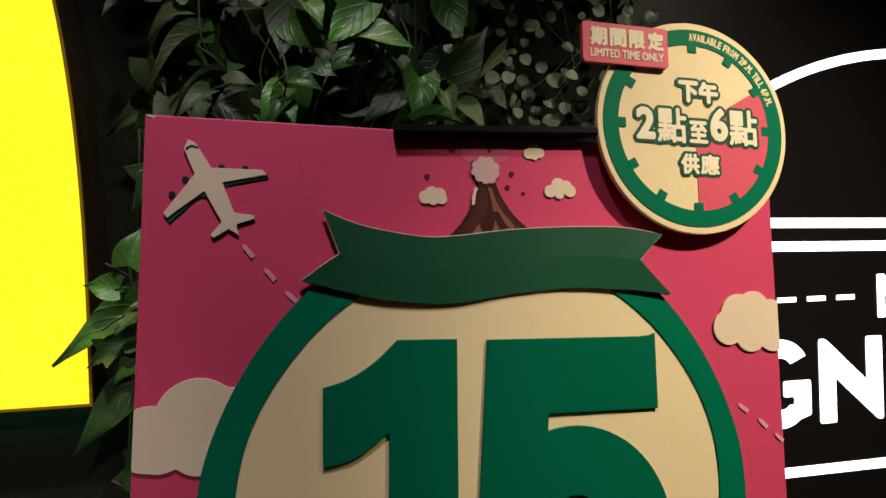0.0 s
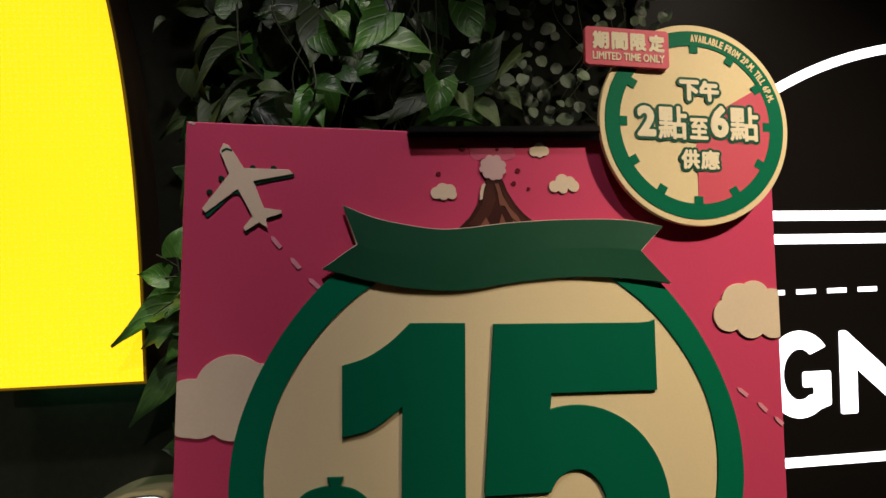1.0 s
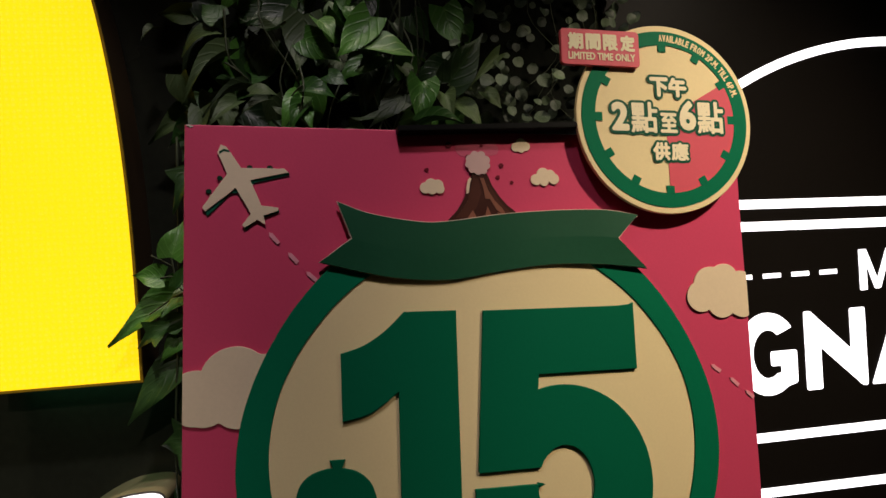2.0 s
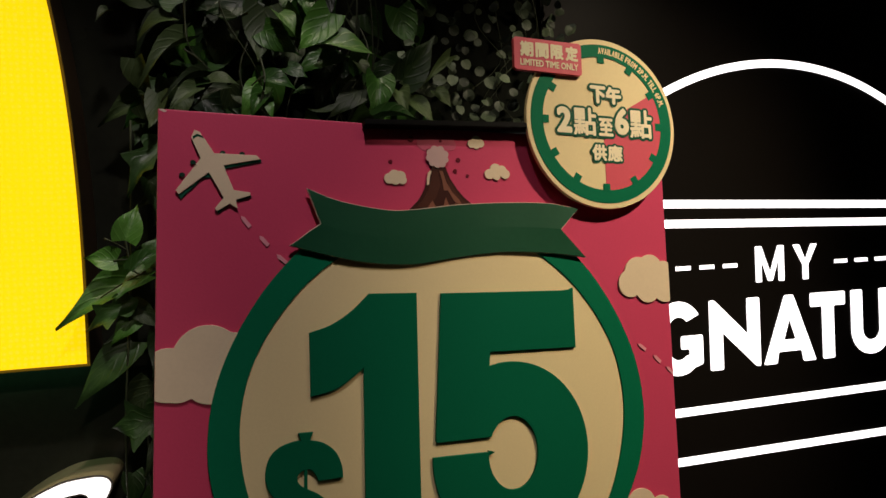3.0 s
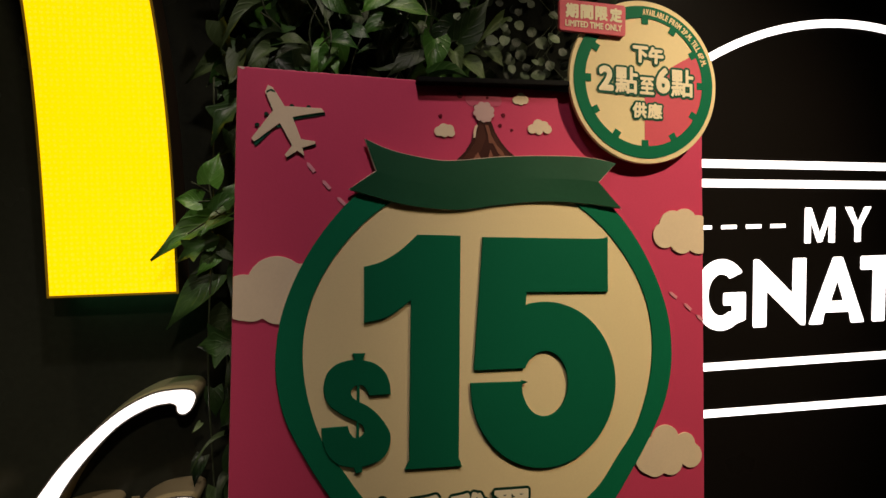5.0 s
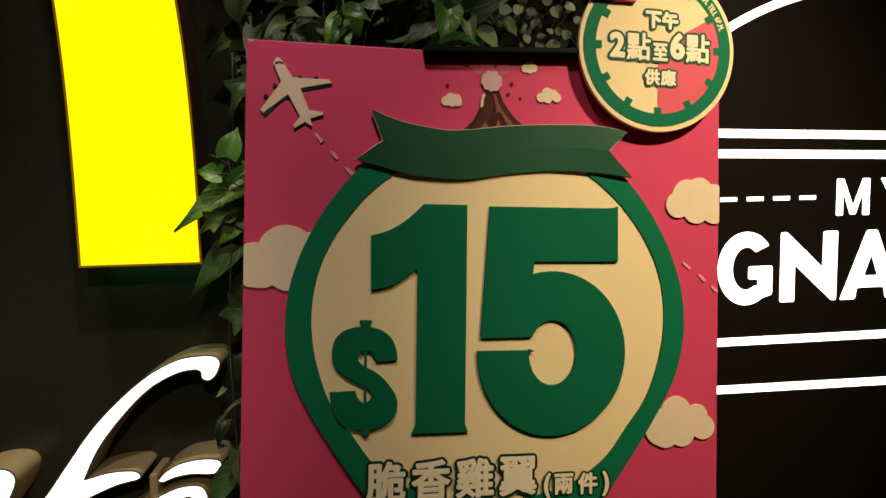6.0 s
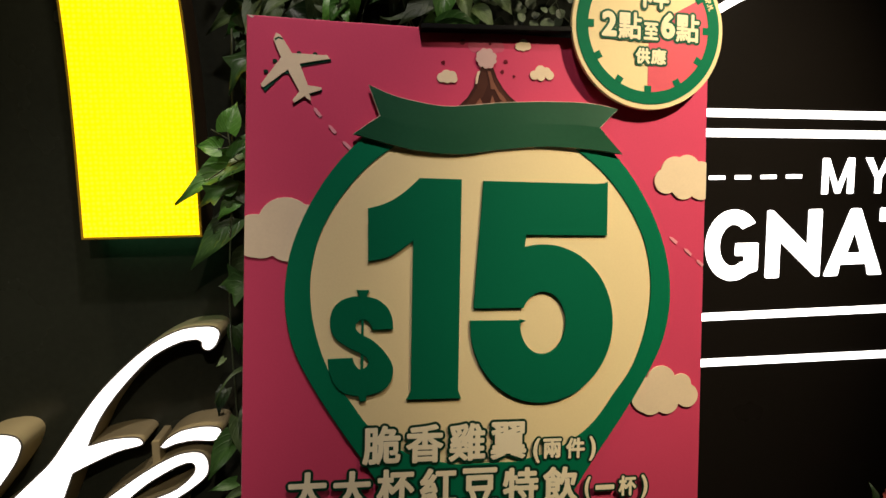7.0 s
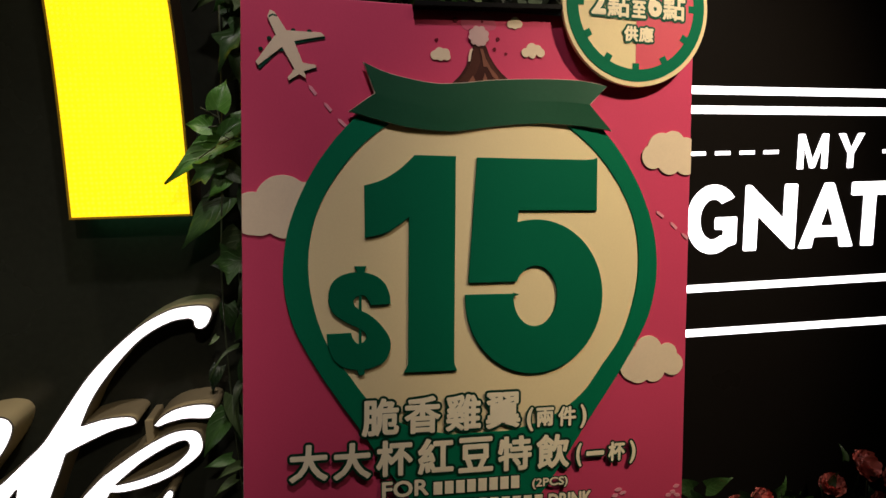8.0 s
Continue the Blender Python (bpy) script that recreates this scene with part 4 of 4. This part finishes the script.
spray = empty("round_leaf_plant", pose(0.45, WALL_Y, 1.70), "artificial plant with small round grey-green leaves on the wall", "plant")

# added near-black sheet, stands in for the deep shade between the leaves
tagged(part("plant_shade_sheet", box(-0.045, 0.54, 0.985, WALL_Y - 0.002, 0.70, 2.30), SHADE_BACK), "near-black sheet added for the shade behind the plants", "plant mat", kind="structure")

# leaves that stand out: stalk place, length, way of the tip from straight down, width to length, kind, lift
TOP_FRONT = [
    (0.188, 0.872, 1.842, 0.075, 82, 0.70, 1, 35), (0.201, 0.885, 1.884, 0.074, -38, 0.58, 3, 15), (0.209, 0.880, 1.839, 0.064, -59, 0.65, 3, 25), (0.196, 0.895, 1.835, 0.063, -8, 0.67, 0, 5),
    (0.136, 0.874, 1.884, 0.038, 30, 0.73, 1, 40), (0.115, 0.890, 1.861, 0.052, 56, 0.72, 3, 5), (0.118, 0.900, 1.891, 0.075, -8, 0.66, 2, 5), (0.066, 0.925, 1.881, 0.066, -12, 0.69, 2, -5),
    (0.048, 0.895, 1.885, 0.053, 67, 0.33, 2, 55), (0.022, 0.905, 1.854, 0.081, -50, 0.34, 2, 25), (0.002, 0.950, 1.894, 0.085, -39, 0.55, 2, 10), (-0.025, 0.975, 1.795, 0.079, -61, 0.49, 2, 25),
    (0.042, 0.890, 1.805, 0.057, -62, 0.23, 2, 45), (0.032, 0.875, 1.786, 0.045, -45, 0.47, 2, 40)]
TOP_MIDDLE = [
    (0.067, 0.890, 1.789, 0.044, -60, 0.35, 2, 35), (0.050, 0.870, 1.791, 0.036, 92, 0.74, 2, 55), (0.110, 0.872, 1.789, 0.048, -34, 0.63, 3, 25), (0.112, 0.862, 1.790, 0.044, 81, 0.67, 3, 45),
    (0.143, 0.872, 1.810, 0.029, 61, 0.74, 3, 30), (0.113, 0.866, 1.778, 0.038, -29, 0.62, 3, 25), (0.113, 0.864, 1.774, 0.030, 15, 0.63, 3, 40), (0.261, 0.870, 1.802, 0.061, -8, 0.64, 3, 20),
    (0.289, 0.875, 1.788, 0.037, 8, 0.68, 2, 35), (0.304, 0.880, 1.779, 0.048, 43, 0.59, 2, 40), (0.253, 0.868, 1.746, 0.069, 94, 0.28, 3, 50), (0.298, 0.895, 1.802, 0.075, 142, 0.60, 0, -10),
    (0.296, 0.900, 1.900, 0.060, 16, 0.71, 3, 5)]
TOP_EAST = [
    (0.299, 0.905, 1.827, 0.052, -64, 0.78, 0, 10), (0.245, 0.890, 1.794, 0.069, -49, 0.50, 2, 20), (0.238, 0.892, 1.826, 0.028, 30, 0.64, 2, 35), (0.231, 0.905, 1.886, 0.029, 22, 0.57, 2, 25),
    (0.365, 0.885, 1.836, 0.059, -46, 0.26, 2, 20), (0.343, 0.890, 1.788, 0.032, 41, 0.68, 2, 25), (0.185, 0.900, 1.884, 0.031, -144, 1.00, 3, 20), (0.210, 0.900, 1.762, 0.042, -79, 0.33, 2, 30),
    (0.257, 0.945, 1.906, 0.045, 35, 0.74, 0, 0), (0.088, 0.900, 1.768, 0.019, -118, 0.72, 2, 35), (0.009, 0.930, 1.899, 0.029, -136, 1.21, 0, 10), (-0.072, 0.930, 1.891, 0.019, -47, 0.79, 2, 50)]
SIDE_CLUSTER = [
    (-0.059, 0.905, 1.597, 0.047, 164, 0.72, 3, 15), (-0.071, 0.905, 1.573, 0.037, -98, 0.82, 3, 20), (-0.052, 0.900, 1.561, 0.048, 127, 0.41, 3, 35),
    (-0.048, 0.925, 1.563, 0.050, 146, 0.63, 0, 0), (-0.051, 0.930, 1.553, 0.106, -60, 0.46, 3, 34), (-0.039, 0.898, 1.559, 0.043, -49, 0.66, 3, 45), (-0.052, 0.915, 1.523, 0.066, -62, 0.54, 4, 20),
    (-0.053, 0.920, 1.505, 0.048, -40, 0.59, 3, 20), (-0.059, 0.925, 1.514, 0.047, 48, 0.56, 2, 15), (-0.064, 0.925, 1.468, 0.096, -42, 0.45, 0, 15), (-0.021, 0.930, 1.478, 0.057, -16, 0.67, 0, 5),
    (-0.015, 0.890, 1.378, 0.068, -82, 0.90, 4, 4), (-0.026, 0.890, 1.348, 0.041, -31, 0.55, 2, 35)]
SIDE_UPPER = [
    (-0.029, 0.925, 1.305, 0.039, -40, 0.90, 0, 0), (-0.004, 0.905, 1.728, 0.080, -40, 0.57, 4, 30), (-0.016, 0.905, 1.779, 0.051, -7, 0.54, 2, 25), (-0.036, 0.965, 1.769, 0.049, -18, 0.70, 0, 0),
    (-0.015, 0.940, 1.668, 0.045, -50, 0.55, 2, 15), (-0.012, 0.950, 1.648, 0.038, -33, 0.89, 0, 0), (-0.008, 0.930, 1.707, 0.047, -9, 0.50, 2, 10), (-0.043, 0.960, 1.407, 0.054, -35, 0.97, 2, 0),
    (-0.026, 0.950, 1.407, 0.039, -10, 0.79, 0, 5)]
SIDE_LOWER = [
    (-0.058, 0.905, 1.234, 0.051, -58, 0.17, 2, 50), (-0.088, 0.915, 1.202, 0.042, -19, 0.50, 0, 15), (-0.053, 0.900, 1.177, 0.035, -25, 0.43, 2, 45),
    (-0.068, 0.900, 1.155, 0.062, 8, 0.37, 2, 25), (-0.080, 0.920, 1.120, 0.073, -34, 0.50, 0, 15), (-0.076, 0.910, 1.053, 0.042, -75, 0.42, 0, 25), (-0.064, 0.905, 1.039, 0.037, -73, 0.41, 2, 45),
    (-0.073, 0.905, 1.017, 0.036, -63, 0.37, 2, 45), (-0.037, 0.930, 1.279, 0.051, -28, 0.67, 0, 0), (-0.040, 0.920, 1.208, 0.057, -14, 0.55, 0, 5), (-0.056, 0.930, 1.111, 0.058, 0, 0.56, 0, 10),
    (-0.072, 0.950, 1.294, 0.046, 2, 0.60, 0, 0), (-0.091, 0.940, 1.244, 0.016, -43, 0.55, 2, 40), (-0.044, 0.920, 1.152, 0.042, -5, 0.64, 0, 15)]
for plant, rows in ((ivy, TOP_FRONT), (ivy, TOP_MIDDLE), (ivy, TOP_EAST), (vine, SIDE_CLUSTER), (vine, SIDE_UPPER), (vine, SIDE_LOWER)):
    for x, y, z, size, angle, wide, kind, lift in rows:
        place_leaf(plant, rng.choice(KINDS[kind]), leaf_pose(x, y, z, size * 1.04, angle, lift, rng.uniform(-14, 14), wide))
# the dim mass behind and between them: half dark green, shade by colour
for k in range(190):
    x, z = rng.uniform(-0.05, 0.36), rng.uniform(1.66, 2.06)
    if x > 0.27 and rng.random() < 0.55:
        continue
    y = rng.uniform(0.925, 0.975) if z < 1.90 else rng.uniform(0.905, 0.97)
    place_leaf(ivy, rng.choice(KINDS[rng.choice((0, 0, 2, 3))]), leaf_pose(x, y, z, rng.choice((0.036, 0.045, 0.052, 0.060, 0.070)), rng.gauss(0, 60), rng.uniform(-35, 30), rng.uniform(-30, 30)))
for k in range(120):
    z = rng.uniform(0.75, 1.70)
    west = -0.040 + 0.012 * math.sin(9 * z) + 0.012 * math.sin(23 * z)
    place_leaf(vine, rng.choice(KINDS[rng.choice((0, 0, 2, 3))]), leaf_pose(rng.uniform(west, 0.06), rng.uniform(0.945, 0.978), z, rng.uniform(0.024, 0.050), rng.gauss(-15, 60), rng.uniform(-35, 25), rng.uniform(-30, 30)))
ROUND_NEAR = [
    (0.306, 0.885, 1.849, 16), (0.294, 0.885, 1.834, 12), (0.365, 0.915, 1.863, 13), (0.390, 0.900, 1.847, 12), (0.374, 0.895, 1.834, 11), (0.360, 0.877, 1.818, 15), (0.341, 0.866, 1.796, 20),
    (0.360, 0.870, 1.797, 17), (0.386, 0.900, 1.802, 16), (0.412, 0.905, 1.819, 16), (0.419, 0.880, 1.797, 20), (0.436, 0.870, 1.800, 17), (0.444, 0.860, 1.780, 14), (0.409, 0.880, 1.770, 11),
    (0.380, 0.905, 1.764, 15), (0.400, 0.895, 1.766, 13), (0.396, 0.890, 1.751, 16)]
ROUND_FAR = [
    (0.415, 0.885, 1.750, 23), (0.355, 0.890, 1.886, 21), (0.424, 0.880, 1.886, 14), (0.470, 0.865, 1.875, 16), (0.509, 0.870, 1.878, 13), (0.475, 0.910, 1.873, 18), (0.411, 0.925, 1.876, 16),
    (0.384, 0.930, 1.884, 17), (0.416, 0.920, 1.865, 13), (0.452, 0.920, 1.848, 17), (0.397, 0.920, 1.833, 16), (0.378, 0.920, 1.784, 18), (0.396, 0.910, 1.786, 18), (0.444, 0.915, 1.773, 16),
    (0.552, 0.900, 1.883, 16), (0.515, 0.900, 1.878, 13)]
for x, y, z, wide in ROUND_NEAR + ROUND_FAR:
    angle, size = rng.uniform(-70, 70), wide / 1000
    place_leaf(spray, rng.choice(ROUNDS), leaf_pose(x - 0.5 * size * math.sin(radians(angle)), y, z + 0.5 * size * math.cos(radians(angle)), size, angle, rng.uniform(15, 45) if y < 0.9 else rng.uniform(-5, 25), rng.uniform(-20, 20)))
for k in range(200):
    x, z = rng.uniform(0.30, 0.58), rng.uniform(1.67, 2.05)
    if x > 0.52 and rng.random() < 0.5:
        continue
    place_leaf(spray, rng.choice(ROUNDS), leaf_pose(x, rng.uniform(0.915, 0.97), z, rng.uniform(0.010, 0.020), rng.uniform(-90, 90), rng.uniform(-45, 0), rng.uniform(-40, 40)))


def runner(plant, pts, radius):
    inv = plant.matrix_basis.inverted()
    part("stem", tube([inv @ Vector(p) for p in glide(pts, 5, False)], radius), STEM, plant, smooth=True)


for k in range(9):
    x, z = rng.uniform(0.03, 0.28), rng.uniform(2.0, 2.2)
    runner(ivy, [(x + rng.uniform(-0.012, 0.012) * i, rng.uniform(0.89, 0.95), z - 0.09 * i) for i in range(6)], 0.0016)
for pts in ([(0.021, 0.90, 1.90), (0.021, 0.90, 1.872), (0.022, 0.897, 1.848), (0.028, 0.90, 1.831), (0.048, 0.905, 1.810)], [(0.018, 0.90, 1.834), (0.030, 0.90, 1.826), (0.040, 0.905, 1.818)],
            [(0.110, 0.88, 1.820), (0.114, 0.868, 1.796), (0.111, 0.862, 1.772), (0.105, 0.866, 1.755)], [(0.114, 0.868, 1.796), (0.106, 0.870, 1.791), (0.098, 0.874, 1.784)]):
    runner(ivy, pts, 0.0015)
for k in range(4):
    x = -0.06 + 0.025 * k
    runner(vine, [(x + rng.uniform(-0.015, 0.015), rng.uniform(0.91, 0.96), 1.75 - 0.2 * i) for i in range(6)], 0.0015)
for pts in ([(-0.060, 0.903, 1.600), (-0.057, 0.90, 1.580), (-0.053, 0.90, 1.561), (-0.041, 0.90, 1.554), (-0.02, 0.92, 1.56)], [(-0.083, 0.902, 1.600), (-0.069, 0.902, 1.592), (-0.058, 0.902, 1.585)],
            [(-0.074, 0.903, 1.572), (-0.065, 0.902, 1.573), (-0.056, 0.902, 1.573)], [(-0.038, 0.90, 1.557), (-0.065, 0.905, 1.544), (-0.093, 0.915, 1.527)]):
    runner(vine, pts, 0.0013)
for k in range(5):
    x, z = rng.uniform(0.30, 0.50), rng.uniform(2.0, 2.2)
    runner(spray, [(x + rng.uniform(-0.02, 0.02) * i, rng.uniform(0.89, 0.94), z - 0.08 * i) for i in range(6)], 0.0007)

# ---- planter with silk flowers by the sign ----
planter = empty("planter_box", pose(0.95, 0.80, 0), "black planter trough under the lit sign", "planter")
bm = box(-0.36, 0.50, -0.03, 0.165, 0, 0.80, 0.004)
part("trough", bm, PANEL, planter)
part("soil", box(-0.35, 0.49, -0.02, 0.155, 0.802, 0.806), SOIL, planter)


def petal(size, cup):
    """A broad petal, cupped, its rim rolled back and ruffled."""
    bm, rows, n, k = bmesh.new(), [], 9, 8
    for i in range(n + 1):
        t = i / n
        half = 0.62 * size * math.sin(math.pi * (0.10 + 0.74 * t)) ** 0.7
        row = []
        for j in range(k + 1):
            q = 2 * j / k - 1
            rim = max(0.0, t - 0.75) * 4
            row.append(bm.verts.new((half * q, size * t * (1 - 0.16 * q * q) * (1 - 0.10 * rim), size * (cup * t * t + 0.22 * q * q * t - 0.10 * rim * rim + 0.045 * rim * math.sin(7 * q + 4 * cup)))))
        rows.append(row)
    for a, b in zip(rows, rows[1:]):
        for p, q, r, w in zip(a, a[1:], b[1:], b):
            bm.faces.new((p, q, r, w)).smooth = True
    me = bpy.data.meshes.new("petal")
    bm.to_mesh(me)
    bm.free()
    me.materials.append(PETAL)
    return me


PETALS = [petal(1.0, c) for c in (1.3, 0.8, 0.3)]
for x, y, z, size, lean in ((1.040, 0.89, 0.940, 0.033, 50), (1.096, 0.88, 0.905, 0.034, 55), (0.990, 0.90, 0.900, 0.026, 30), (0.838, 0.89, 0.893, 0.026, 50), (0.800, 0.90, 0.883, 0.020, 35), (1.062, 0.87, 0.870, 0.03, 60)):
    flower = empty("silk_flower", pose(x, y, z, lean, 0, rng.uniform(-30, 30)), "dusty red artificial flower with ruffled petals", "flower", "silk flowers in the planter")
    for ring, (n, sc) in enumerate(((4, 0.6), (6, 0.85), (7, 1.0))):
        for k in range(n):
            ob = new("petal", PETALS[ring])
            ob.parent = flower
            ob.matrix_basis = Matrix.Rotation(2 * math.pi * (k + 0.4 * ring) / n, 4, "Z") @ Matrix.Rotation(rng.uniform(-0.2, 0.2), 4, "Y") @ Matrix.Scale(size * sc, 4)
    inv = flower.matrix_basis.inverted()
    part("stalk", tube([inv @ Vector(p) for p in ((x, y + 0.02, 0.803), (x, y + 0.015, (z + 0.8) / 2), (x, y, z))], 0.002), STEM, flower)
bush = empty("planter_greenery", pose(0.9, 0.86, 0.803), "dark green silk leaves growing in the planter", "plant")
for x, y, z, size, angle in ((0.715, 0.90, 0.925, 0.05, -110), (0.74, 0.90, 0.925, 0.055, 100), (0.80, 0.89, 0.905, 0.04, 70), (0.70, 0.88, 0.90, 0.05, -60), (0.985, 0.90, 0.905, 0.03, 150), (1.008, 0.90, 0.955, 0.026, 175)):
    place_leaf(bush, rng.choice(HEARTS), leaf_pose(x, y, z, size, angle, rng.uniform(0, 30), rng.uniform(-20, 20)))
for k in range(90):
    x, z = rng.uniform(0.66, 1.38), rng.uniform(0.815, 0.90)
    place_leaf(bush, rng.choice(HEARTS), leaf_pose(x, rng.uniform(0.82, 0.93), z, rng.uniform(0.03, 0.06), rng.uniform(-180, 180), rng.uniform(-20, 40), rng.uniform(-40, 40)))
for k in range(8):
    x = 0.70 + 0.08 * k
    runner(bush, [(x, 0.87, 0.804), (x + 0.01, 0.865, 0.86), (x + rng.uniform(-0.03, 0.03), 0.86, 0.93)], 0.0016)
